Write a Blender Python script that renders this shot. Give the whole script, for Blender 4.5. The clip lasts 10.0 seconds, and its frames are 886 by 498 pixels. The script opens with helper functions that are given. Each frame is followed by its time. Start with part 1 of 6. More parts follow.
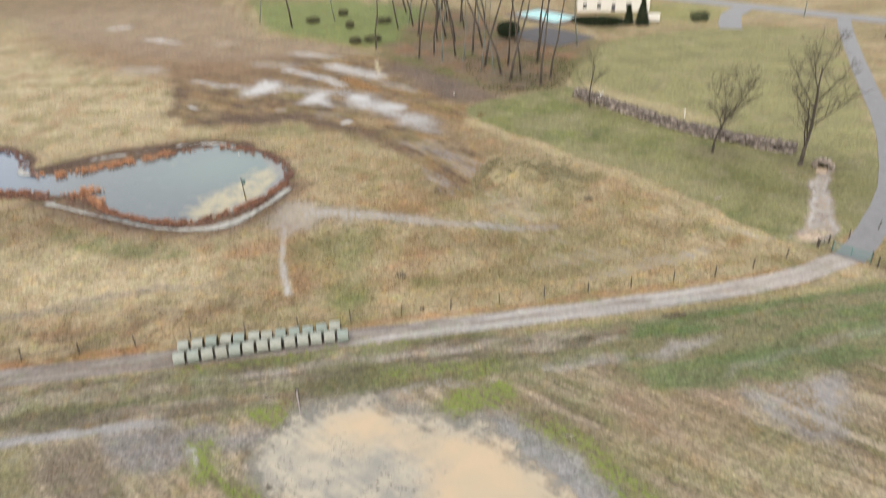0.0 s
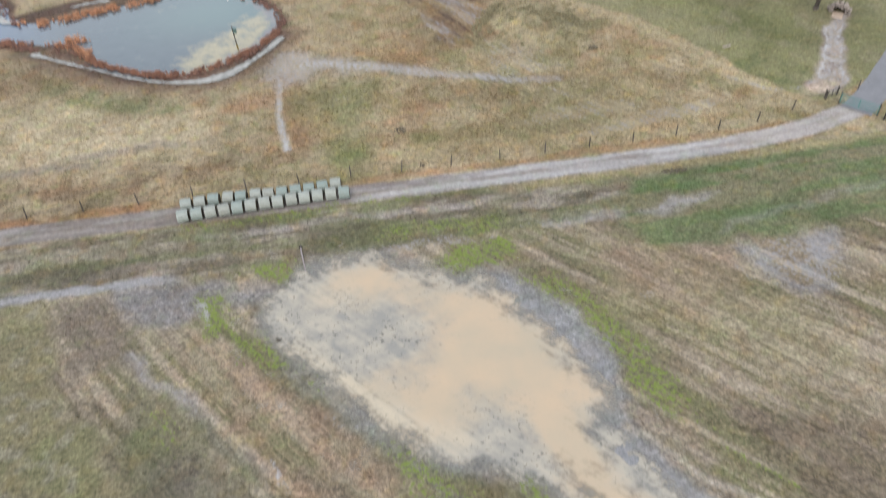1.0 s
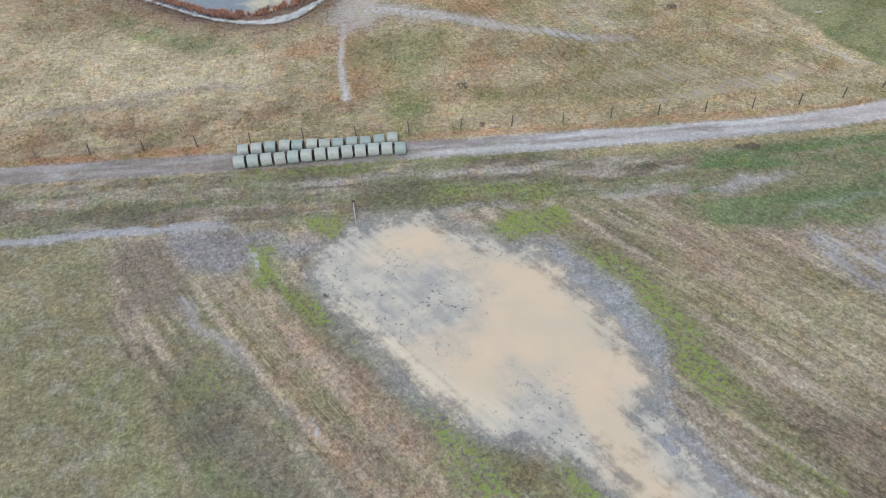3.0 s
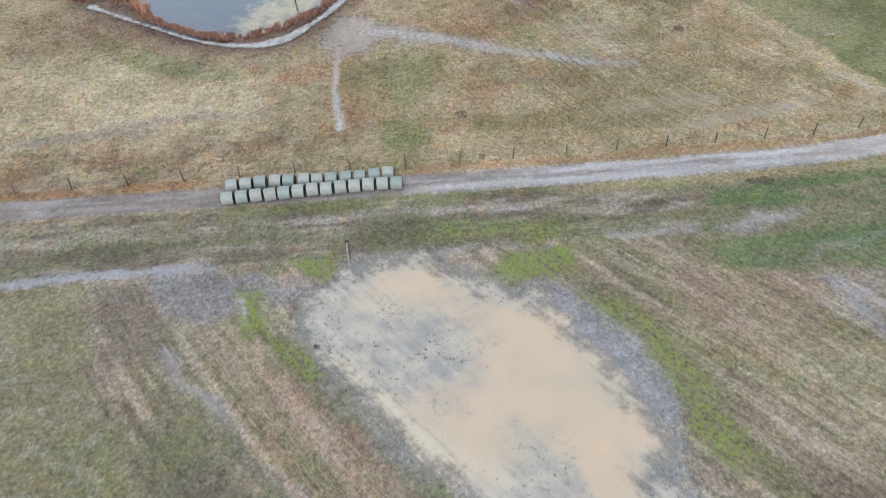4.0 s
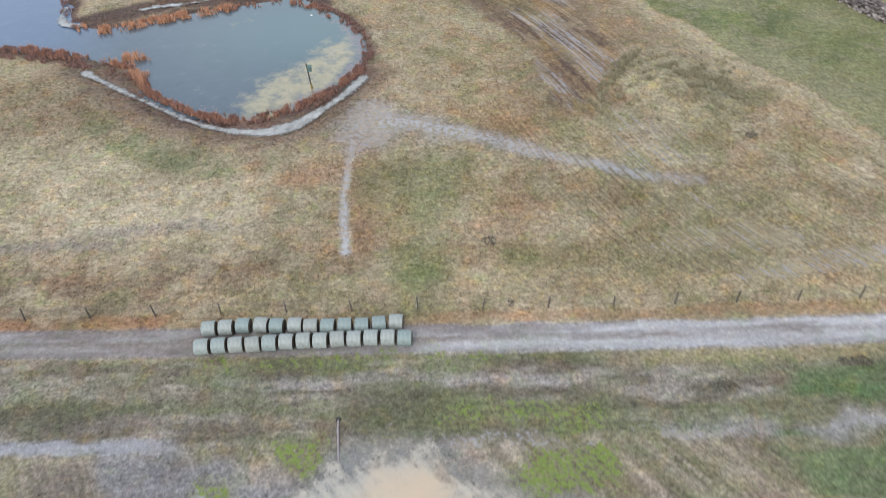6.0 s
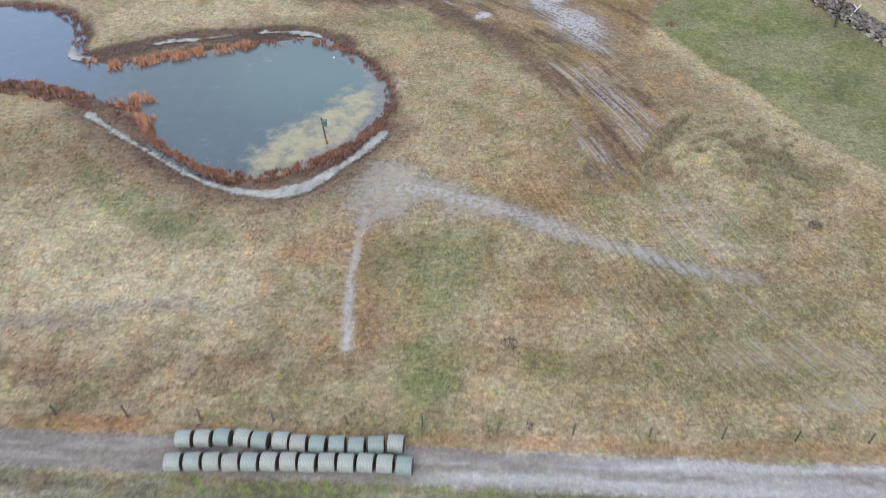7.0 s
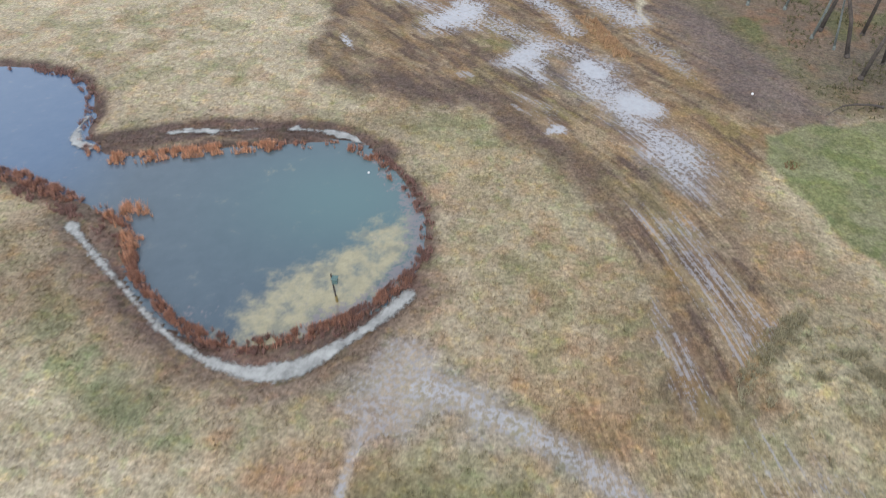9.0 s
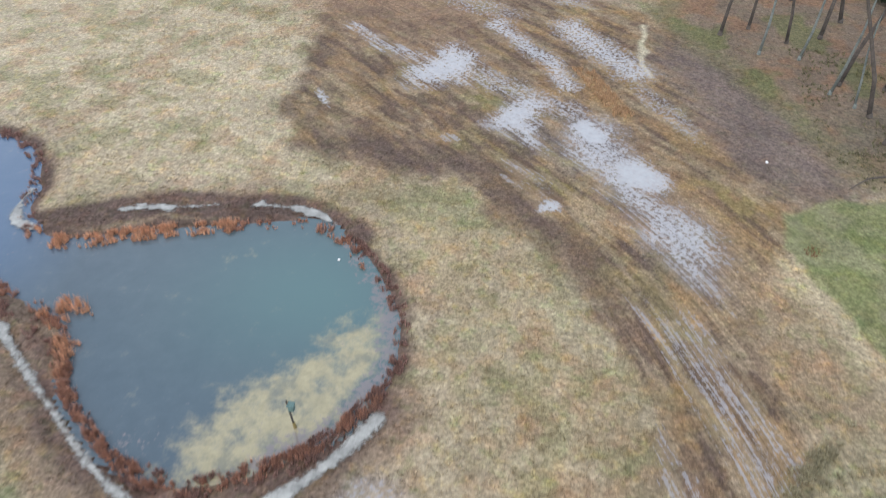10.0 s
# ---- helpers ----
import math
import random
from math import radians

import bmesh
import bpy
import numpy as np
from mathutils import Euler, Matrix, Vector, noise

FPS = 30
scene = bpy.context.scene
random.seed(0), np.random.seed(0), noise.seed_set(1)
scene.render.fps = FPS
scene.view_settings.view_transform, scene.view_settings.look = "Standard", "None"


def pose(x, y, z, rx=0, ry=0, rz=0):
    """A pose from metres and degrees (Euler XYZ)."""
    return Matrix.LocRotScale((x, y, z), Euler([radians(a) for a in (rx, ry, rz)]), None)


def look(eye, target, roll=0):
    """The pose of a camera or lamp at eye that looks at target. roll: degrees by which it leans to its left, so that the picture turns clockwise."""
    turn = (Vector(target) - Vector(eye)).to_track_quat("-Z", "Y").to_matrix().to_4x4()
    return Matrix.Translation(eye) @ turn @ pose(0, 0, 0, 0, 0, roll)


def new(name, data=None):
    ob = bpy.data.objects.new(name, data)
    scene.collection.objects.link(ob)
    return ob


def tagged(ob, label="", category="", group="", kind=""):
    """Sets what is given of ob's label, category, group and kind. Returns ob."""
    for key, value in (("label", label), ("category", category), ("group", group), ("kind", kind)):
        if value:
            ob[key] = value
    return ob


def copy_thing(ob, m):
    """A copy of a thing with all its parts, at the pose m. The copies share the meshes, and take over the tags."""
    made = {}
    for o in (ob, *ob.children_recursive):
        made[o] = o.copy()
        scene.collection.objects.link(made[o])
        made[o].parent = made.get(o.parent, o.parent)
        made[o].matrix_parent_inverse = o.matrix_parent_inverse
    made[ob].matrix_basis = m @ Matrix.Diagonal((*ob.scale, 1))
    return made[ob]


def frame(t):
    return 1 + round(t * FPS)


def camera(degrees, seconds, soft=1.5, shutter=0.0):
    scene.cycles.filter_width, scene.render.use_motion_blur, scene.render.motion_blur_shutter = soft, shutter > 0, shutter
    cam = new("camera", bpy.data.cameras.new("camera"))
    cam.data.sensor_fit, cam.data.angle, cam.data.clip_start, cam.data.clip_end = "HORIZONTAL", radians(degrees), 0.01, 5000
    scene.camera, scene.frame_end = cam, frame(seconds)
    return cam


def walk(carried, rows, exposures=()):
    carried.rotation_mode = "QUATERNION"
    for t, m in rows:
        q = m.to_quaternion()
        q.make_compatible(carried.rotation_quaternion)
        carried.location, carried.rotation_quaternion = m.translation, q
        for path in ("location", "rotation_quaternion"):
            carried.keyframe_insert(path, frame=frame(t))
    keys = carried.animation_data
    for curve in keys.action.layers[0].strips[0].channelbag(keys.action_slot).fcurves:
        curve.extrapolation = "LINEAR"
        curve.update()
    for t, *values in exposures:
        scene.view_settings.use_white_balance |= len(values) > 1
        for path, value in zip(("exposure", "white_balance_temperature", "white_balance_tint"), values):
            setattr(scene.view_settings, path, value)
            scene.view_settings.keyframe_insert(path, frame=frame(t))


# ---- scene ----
cam = camera(62.4, 10.0, soft=1.0, shutter=0.5)
PATH = [
    (0, (7.942, -4.599, 43.314), (8.232, -2.875, 42.342), -1.7),
    (0.2, (8.015, -4.349, 43.785), (8.289, -2.697, 42.691), -1.7),
    (0.5, (8.022, -4.124, 44.15), (8.286, -2.515, 42.992), -2.0),
    (1, (7.911, -4.012, 44.23), (8.151, -2.524, 42.915), -2.2),
    (1.3, (7.869, -4.012, 44.217), (8.089, -2.612, 42.806), -2.4),
    (1.4, (7.87, -4.01, 44.23), (8.043, -2.609, 42.814), -2.4),
    (1.5, (7.877, -4.004, 44.251), (7.965, -2.592, 42.838), -2.1),
    (2, (7.998, -3.838, 44.437), (8.081, -2.431, 43.018), -2.1),
    (2.5, (8.21, -3.25, 44.654), (8.288, -1.847, 43.23), -2.2),
    (4, (9.08, 2.802, 44.859), (9.154, 4.21, 43.441), -2.5),
    (4.5, (9.532, 6.356, 44.963), (9.606, 7.766, 43.547), -2.5),
    (4.7, (9.737, 7.966, 45.016), (9.806, 9.376, 43.6), -2.7),
    (4.8, (9.845, 8.807, 45.044), (9.873, 10.221, 43.63), -2.7),
    (5, (10.068, 10.553, 45.1), (10.071, 11.97, 43.688), -2.3),
    (5.5, (10.663, 15.241, 45.224), (10.666, 16.66, 43.815), -2.4),
    (5.7, (10.912, 17.219, 45.259), (10.915, 18.64, 43.852), -2.4),
    (6.8, (12.285, 28.718, 45.208), (12.188, 30.151, 43.816), -1.3),
    (7, (12.51, 30.897, 45.17), (12.411, 32.332, 43.78), -1.7),
    (7.5, (12.994, 36.453, 45.078), (12.895, 37.893, 43.694), -1.9),
    (8, (13.322, 42.15, 45.033), (13.223, 43.596, 43.655), -1.9),
    (8.1, (13.364, 43.305, 45.034), (13.242, 44.746, 43.653), -2.5),
    (8.2, (13.398, 44.464, 45.039), (13.169, 45.899, 43.665), -2.0),
    (8.3, (13.425, 45.627, 45.048), (13.134, 47.054, 43.677), -1.1),
    (8.5, (13.459, 47.965, 45.078), (13.17, 49.392, 43.707), -0.9),
    (9, (13.451, 53.844, 45.219), (13.162, 55.275, 43.852), -0.8),
    (9.5, (13.362, 59.727, 45.453), (13.074, 61.159, 44.087), -0.9),
    (10, (13.259, 65.551, 45.775), (12.965, 66.991, 44.419), -0.9),
]
walk(cam, [(t, look(eye, target, roll)) for t, eye, target, roll in PATH],
     exposures=[(0.0, 0.12, 8000, 10), (0.5, -0.05, 7600, 10), (1.0, 0.0, 7000, 10), (1.6, -0.04, 6500, 9), (7.0, 0.0, 6500, 10), (9.0, 0.02, 6500, 10), (9.5, 0.07, 6500, 10), (10.0, 0.12, 6500, 10)])

# ---- light: bright overcast with a weak, wide sun ----
SUN_EL, SUN_AZ = radians(48), radians(200)
world = bpy.data.worlds.new("overcast_sky")
scene.world = world
world.use_nodes = True
wn, wl = world.node_tree.nodes, world.node_tree.links
sky = wn.new("ShaderNodeTexSky")
sky.sky_type, sky.sun_disc = "NISHITA", False
sky.sun_elevation, sky.sun_rotation = SUN_EL, SUN_AZ
sky.dust_density, sky.air_density = 3.0, 1.0
cloud_noise = wn.new("ShaderNodeTexNoise")
cloud_noise.inputs["Scale"].default_value, cloud_noise.inputs["Detail"].default_value = 3.0, 6.0
cloud_col = wn.new("ShaderNodeValToRGB")
cloud_col.color_ramp.elements[0].position, cloud_col.color_ramp.elements[0].color = 0.3, (6.1, 6.95, 8.25, 1)
cloud_col.color_ramp.elements[1].position, cloud_col.color_ramp.elements[1].color = 0.7, (8.5, 9.05, 10.05, 1)
cover_mix = wn.new("ShaderNodeMix")
cover_mix.data_type = "RGBA"
cover_mix.inputs["Factor"].default_value = 0.6
bg = wn["Background"]
wl.new(cloud_noise.outputs["Fac"], cloud_col.inputs["Fac"])
wl.new(sky.outputs["Color"], cover_mix.inputs["A"])
sky_dir, sky_xyz, low_glow, glow = (wn.new("ShaderNode" + k) for k in ("TexCoord", "SeparateXYZ", "MapRange", "VectorMath"))
low_glow.interpolation_type, glow.operation = "SMOOTHSTEP", "SCALE"
for i, v in enumerate((0.2, 0.75, 1.9, 0.92)):
    low_glow.inputs[i + 1].default_value = v
wl.new(sky_dir.outputs["Generated"], sky_xyz.inputs[0])
wl.new(sky_xyz.outputs["Z"], low_glow.inputs[0])
wl.new(cloud_col.outputs["Color"], glow.inputs[0])
wl.new(low_glow.outputs[0], glow.inputs["Scale"])
wl.new(glow.outputs[0], cover_mix.inputs["B"])
wl.new(cover_mix.outputs["Result"], bg.inputs["Color"])
bg.inputs["Strength"].default_value = 0.138
sun = new("sun", bpy.data.lights.new("sun", "SUN"))
sun.data.energy, sun.data.angle, sun.data.color = 1.2, radians(18), (1.0, 0.96, 0.9)
sun.matrix_world = look((60 * math.sin(SUN_AZ), 60 * math.cos(SUN_AZ), 60 * math.tan(SUN_EL)), (0, 0, 0))

# ---- materials ----
def node_mat(name, rough=0.8, metal=0.0):
    m = bpy.data.materials.new(name)
    m.use_nodes = True
    n, l = m.node_tree.nodes, m.node_tree.links
    b = n["Principled BSDF"]
    b.inputs["Roughness"].default_value, b.inputs["Metallic"].default_value = rough, metal
    return m, n, l, b


def noise_node(n, l, coord, scale, detail=5.0, rough=0.6):
    t = n.new("ShaderNodeTexNoise")
    t.inputs["Scale"].default_value, t.inputs["Detail"].default_value, t.inputs["Roughness"].default_value = scale, detail, rough
    l.new(coord, t.inputs["Vector"])
    return t.outputs["Fac"]


def ranged(n, l, value, a, b, c, d, smooth=False):
    r = n.new("ShaderNodeMapRange")
    r.interpolation_type = "SMOOTHSTEP" if smooth else "LINEAR"
    for i, v in enumerate((a, b, c, d)):
        r.inputs[i + 1].default_value = v
    l.new(value, r.inputs[0])
    return r.outputs[0]


def maths(n, l, op, a, b):
    m = n.new("ShaderNodeMath")
    m.operation = op
    for i, v in enumerate((a, b)):
        if isinstance(v, (int, float)):
            m.inputs[i].default_value = v
        else:
            l.new(v, m.inputs[i])
    return m.outputs[0]


def mixed(n, l, fac, a, b, blend="MIX"):
    m = n.new("ShaderNodeMix")
    m.data_type, m.blend_type = "RGBA", blend
    for key, v in (("Factor", fac), ("A", a), ("B", b)):
        if isinstance(v, (int, float)):
            m.inputs[key].default_value = v
        elif isinstance(v, tuple):
            m.inputs[key].default_value = (*v, 1)
        else:
            l.new(v, m.inputs[key])
    return m.outputs["Result"]


def bumped(n, l, b, height, strength, distance):
    k = n.new("ShaderNodeBump")
    k.inputs["Distance"].default_value = distance
    if isinstance(strength, (int, float)):
        k.inputs["Strength"].default_value = strength
    else:
        l.new(strength, k.inputs["Strength"])
    l.new(height, k.inputs["Height"])
    l.new(k.outputs["Normal"], b.inputs["Normal"])


def plain(name, colour, rough=0.8, spread=0.3, scale=3.0, metal=0.0, random_by="", bump=0.3, wide=0.35):
    """A matt surface with grain and stains at two scales, and a shade of its own for each object or island."""
    m, n, l, b = node_mat(name, rough, metal)
    co = n.new("ShaderNodeTexCoord").outputs["Object"]
    fine, broad = noise_node(n, l, co, scale * 6, 6, 0.7), noise_node(n, l, co, scale, 4)
    v = maths(n, l, "MULTIPLY", ranged(n, l, fine, 0.25, 0.75, 1 - spread, 1 + spread), ranged(n, l, broad, 0.3, 0.7, 1 - spread * 0.7, 1 + spread * 0.7))
    if random_by:
        if random_by == "object":
            r = n.new("ShaderNodeObjectInfo").outputs["Random"]
        else:
            r = n.new("ShaderNodeNewGeometry").outputs["Random Per Island"]
        v = maths(n, l, "MULTIPLY", v, ranged(n, l, r, 0, 1, 1 - wide, 1 + wide))
    c = n.new("ShaderNodeVectorMath")
    c.operation = "SCALE"
    c.inputs[0].default_value = colour
    l.new(v, c.inputs["Scale"])
    l.new(c.outputs[0], b.inputs["Base Color"])
    bumped(n, l, b, fine, bump, 0.02)
    return m


def ground_material():
    m, n, l, b = node_mat("ground_cover", 0.9)
    co = n.new("ShaderNodeTexCoord").outputs["Object"]
    base, wet = n.new("ShaderNodeVertexColor"), n.new("ShaderNodeVertexColor")
    base.layer_name, wet.layer_name = "cover", "wet"
    sep = n.new("ShaderNodeSeparateColor")
    l.new(wet.outputs["Color"], sep.inputs[0])
    pale_w, tuft_w, row_w = sep.outputs[0], sep.outputs[1], sep.outputs[2]
    fine = noise_node(n, l, co, 4.2, 8, 0.8)
    mid = noise_node(n, l, co, 1.3, 5, 0.65)
    broad = noise_node(n, l, co, 0.33, 4)
    woolly = noise_node(n, l, co, 2.6, 4, 0.6)
    v = maths(n, l, "MULTIPLY", ranged(n, l, fine, 0.3, 0.7, 0.5, 1.5), ranged(n, l, mid, 0.3, 0.7, 0.72, 1.28))
    v = maths(n, l, "MULTIPLY", v, ranged(n, l, woolly, 0.32, 0.68, 0.82, 1.18))
    rough_ = ranged(n, l, tuft_w, 0.0, 0.12, 0.45, 0.95)
    v = maths(n, l, "ADD", 1.0, maths(n, l, "MULTIPLY", rough_, maths(n, l, "SUBTRACT", v, 1.0)))
    huge = noise_node(n, l, co, 0.16, 5, 0.6)
    v = maths(n, l, "MULTIPLY", v, ranged(n, l, huge, 0.32, 0.68, 0.84, 1.16))

    lane = n.new("ShaderNodeVertexColor")
    lane.layer_name = "lanes"

    def streak(source, along, across, detail=5, rough=0.6):
        """Noise drawn out along a heading."""
        mp = n.new("ShaderNodeMapping")
        mp.inputs["Scale"].default_value = (along, across, 0.0)
        l.new(source, mp.inputs["Vector"])
        return noise_node(n, l, mp.outputs[0], 1.0, detail, rough)

    lane_sep = n.new("ShaderNodeSeparateColor")
    l.new(lane.outputs["Color"], lane_sep.inputs[0])
    bent = lane.outputs["Color"]
    rows = streak(bent, 0.3, 2.6, 7, 0.68)
    rows_v = ranged(n, l, rows, 0.36, 0.68, 0.76, 1.4)
    mown = streak(bent, 0.11, 2.9, 6, 0.66)
    mown_v = ranged(n, l, mown, 0.36, 0.62, 0.74, 1.2)
    for w_, v_ in ((row_w, rows_v), (wet.outputs["Alpha"], mown_v)):
        v = maths(n, l, "MULTIPLY", v, maths(n, l, "ADD", 1.0, maths(n, l, "MULTIPLY", w_, maths(n, l, "SUBTRACT", v_, 1.0))))
    sc = n.new("ShaderNodeVectorMath")
    sc.operation = "SCALE"
    l.new(base.outputs["Color"], sc.inputs[0])
    l.new(v, sc.inputs["Scale"])
    col = sc.outputs[0]
    for scale, lo, hi, most, shade in ((0.4, 0.52, 0.66, 0.4, (1.2, 0.9, 0.74)), (0.8, 0.54, 0.65, 0.6, (1.2, 1.12, 0.85)),
                                       (0.65, 0.54, 0.66, 0.5, (0.8, 1.02, 0.74)), (1.3, 0.56, 0.67, 0.6, (0.74, 0.72, 0.8))):
        mp = n.new("ShaderNodeMapping")
        mp.inputs["Location"].default_value = (scale * 91, scale * 37, 0)
        l.new(co, mp.inputs["Vector"])
        f = maths(n, l, "MULTIPLY", ranged(n, l, noise_node(n, l, mp.outputs[0], scale, 5, 0.58), lo, hi, 0, most), ranged(n, l, tuft_w, 0, 0.8, 0.35, 1.0))
        col = mixed(n, l, f, col, mixed(n, l, 1.0, col, shade, "MULTIPLY"))
    fleck = noise_node(n, l, co, 6.5, 6, 0.75)
    col = mixed(n, l, maths(n, l, "MULTIPLY", ranged(n, l, fleck, 0.55, 0.65, 0, 0.6), ranged(n, l, lane_sep.outputs[2], 0.3, 0.4, 0.6, 1.65)), col, mixed(n, l, 1.0, col, (0.5, 0.5, 0.52), "MULTIPLY"))
    col = mixed(n, l, maths(n, l, "MULTIPLY", ranged(n, l, fleck, 0.44, 0.35, 0, 0.6), ranged(n, l, lane_sep.outputs[2], 0.3, 0.4, 0.6, 1.65)), col, mixed(n, l, 1.0, col, (1.45, 1.42, 1.35), "MULTIPLY"))
    col = mixed(n, l, ranged(n, l, broad, 0.52, 0.75, 0, 0.4), col, mixed(n, l, 1.0, col, (0.86, 1.03, 0.78), "MULTIPLY"))
    # cut straw and dark crumbs lying along the rows
    chaff = streak(bent, 2.6, 6.0, 5, 0.72)
    stub_w = lane.outputs["Alpha"]
    col = mixed(n, l, maths(n, l, "MULTIPLY", ranged(n, l, chaff, 0.53, 0.63, 0, 0.75), stub_w), col, mixed(n, l, fleck, (0.34, 0.235, 0.15), (0.47, 0.39, 0.29)))
    col = mixed(n, l, maths(n, l, "MULTIPLY", ranged(n, l, chaff, 0.45, 0.36, 0, 0.6), stub_w), col, (0.105, 0.082, 0.062))
    # low bright weeds, sparse and in rows
    weed_n = maths(n, l, "ADD", maths(n, l, "MULTIPLY", maths(n, l, "SUBTRACT", noise_node(n, l, co, 2.6, 6, 0.74), 0.5), 3.0), maths(n, l, "MULTIPLY", maths(n, l, "SUBTRACT", streak(bent, 0.2, 2.2, 4), 0.5), 1.5))
    weed_f = ranged(n, l, maths(n, l, "ADD", base.outputs["Alpha"], maths(n, l, "MULTIPLY", weed_n, ranged(n, l, base.outputs["Alpha"], 0.02, 0.2, 0, 1))), 0.5, 0.72, 0, 0.95, True)
    col = mixed(n, l, weed_f, col, mixed(n, l, ranged(n, l, fine, 0.35, 0.65, 0, 1), (0.13, 0.182, 0.045), (0.235, 0.295, 0.08)))
    # thin silty water standing between the stalks, reflected sky painted into its pale colour
    patchy = noise_node(n, l, co, 2.3, 8, 0.74)
    streaky = streak(bent, 0.13, 3.0, 7, 0.68)
    streak_amt = maths(n, l, "MULTIPLY", lane_sep.outputs[2], ranged(n, l, pale_w, 0.42, 0.56, 2.4, 1.3))
    patch_amt = ranged(n, l, streak_amt, 0.3, 2.4, 4.2, 1.5)
    wob = maths(n, l, "ADD", maths(n, l, "MULTIPLY", maths(n, l, "SUBTRACT", patchy, 0.5), patch_amt), maths(n, l, "MULTIPLY", maths(n, l, "SUBTRACT", streaky, 0.5), streak_amt))
    edge = maths(n, l, "ADD", pale_w, maths(n, l, "MULTIPLY", wob, maths(n, l, "MULTIPLY", ranged(n, l, pale_w, 0.02, 0.3, 0.0, 1.0), ranged(n, l, pale_w, 0.6, 0.9, 1.0, 0.3))))
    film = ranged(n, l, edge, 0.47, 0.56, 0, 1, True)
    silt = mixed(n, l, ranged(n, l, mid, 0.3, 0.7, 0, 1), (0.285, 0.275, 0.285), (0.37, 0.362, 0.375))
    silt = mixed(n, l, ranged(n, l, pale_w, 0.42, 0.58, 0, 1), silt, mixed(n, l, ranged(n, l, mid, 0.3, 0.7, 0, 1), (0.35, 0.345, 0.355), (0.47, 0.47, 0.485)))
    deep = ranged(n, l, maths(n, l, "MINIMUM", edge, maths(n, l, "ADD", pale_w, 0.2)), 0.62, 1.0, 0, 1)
    # Blue-white sky sheen put into the colour of the deeper puddles.
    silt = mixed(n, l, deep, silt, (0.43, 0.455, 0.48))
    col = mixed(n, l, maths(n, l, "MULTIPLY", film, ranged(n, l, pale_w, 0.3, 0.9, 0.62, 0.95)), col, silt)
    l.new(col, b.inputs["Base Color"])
    l.new(ranged(n, l, film, 0, 1, 0.92, 0.14), b.inputs["Roughness"])
    l.new(ranged(n, l, film, 0, 1, 0.2, 0.6), b.inputs["Specular IOR Level"])
    bumped(n, l, b, fine, maths(n, l, "MULTIPLY", ranged(n, l, film, 0, 1, 0.5, 0.03), rough_), 0.1)
    return m


def tinted_blades(name):
    """Stalks that take the colour of the cover they grow in."""
    m, n, l, b = node_mat(name, 0.85)
    base = n.new("ShaderNodeVertexColor")
    base.layer_name = "cover"
    r = n.new("ShaderNodeNewGeometry").outputs["Random Per Island"]
    sc = n.new("ShaderNodeVectorMath")
    sc.operation = "SCALE"
    l.new(base.outputs["Color"], sc.inputs[0])
    l.new(ranged(n, l, r, 0, 1, 0.6, 1.45), sc.inputs["Scale"])
    l.new(sc.outputs[0], b.inputs["Base Color"])
    b.inputs["Specular IOR Level"].default_value = 0.15
    return m


def pond_material():
    m, n, l, b = node_mat("pond_water", 0.07)
    co = n.new("ShaderNodeTexCoord").outputs["Object"]
    a = n.new("ShaderNodeVertexColor")
    a.layer_name = "cover"
    sep = n.new("ShaderNodeSeparateColor")
    l.new(a.outputs["Color"], sep.inputs[0])
    mid, fine = noise_node(n, l, co, 0.55, 8, 0.68), noise_node(n, l, co, 1.8, 6, 0.7)
    # Bluer tone to the west stands in for sky reflected there.
    body_sky = mixed(n, l, ranged(n, l, mid, 0.35, 0.7, 0, 1), (0.045, 0.10, 0.185), (0.06, 0.115, 0.20))
    body_sky = mixed(n, l, ranged(n, l, sep.outputs[1], 0.0, 0.42, 0, 1), body_sky, mixed(n, l, ranged(n, l, mid, 0.35, 0.7, 0, 1), (0.05, 0.082, 0.108), (0.066, 0.10, 0.126)))
    body_sky = mixed(n, l, ranged(n, l, sep.outputs[1], 0.45, 1.0, 0, 1), body_sky, (0.075, 0.15, 0.155))
    silt_f = ranged(n, l, maths(n, l, "ADD", sep.outputs[0], maths(n, l, "MULTIPLY", maths(n, l, "SUBTRACT", mid, 0.5), 2.0)), 0.2, 1.0, 0, 0.95, True)
    silt = mixed(n, l, ranged(n, l, fine, 0.35, 0.65, 0, 1), (0.32, 0.285, 0.165), (0.42, 0.37, 0.22))
    silt = mixed(n, l, ranged(n, l, noise_node(n, l, co, 0.42, 6, 0.6), 0.52, 0.66, 0, 0.65, True), silt, (0.15, 0.155, 0.12))
    body_sky = mixed(n, l, silt_f, body_sky, silt)
    weed = ranged(n, l, maths(n, l, "ADD", sep.outputs[2], maths(n, l, "MULTIPLY", maths(n, l, "SUBTRACT", fine, 0.5), 3.4)), 0.45, 0.9, 0, 0.8, True)
    body_sky = mixed(n, l, weed, body_sky, (0.20, 0.175, 0.18))
    l.new(body_sky, b.inputs["Base Color"])
    b.inputs["IOR"].default_value = 1.95
    bumped(n, l, b, noise_node(n, l, co, 3.0, 3), 0.05, 0.02)
    return m


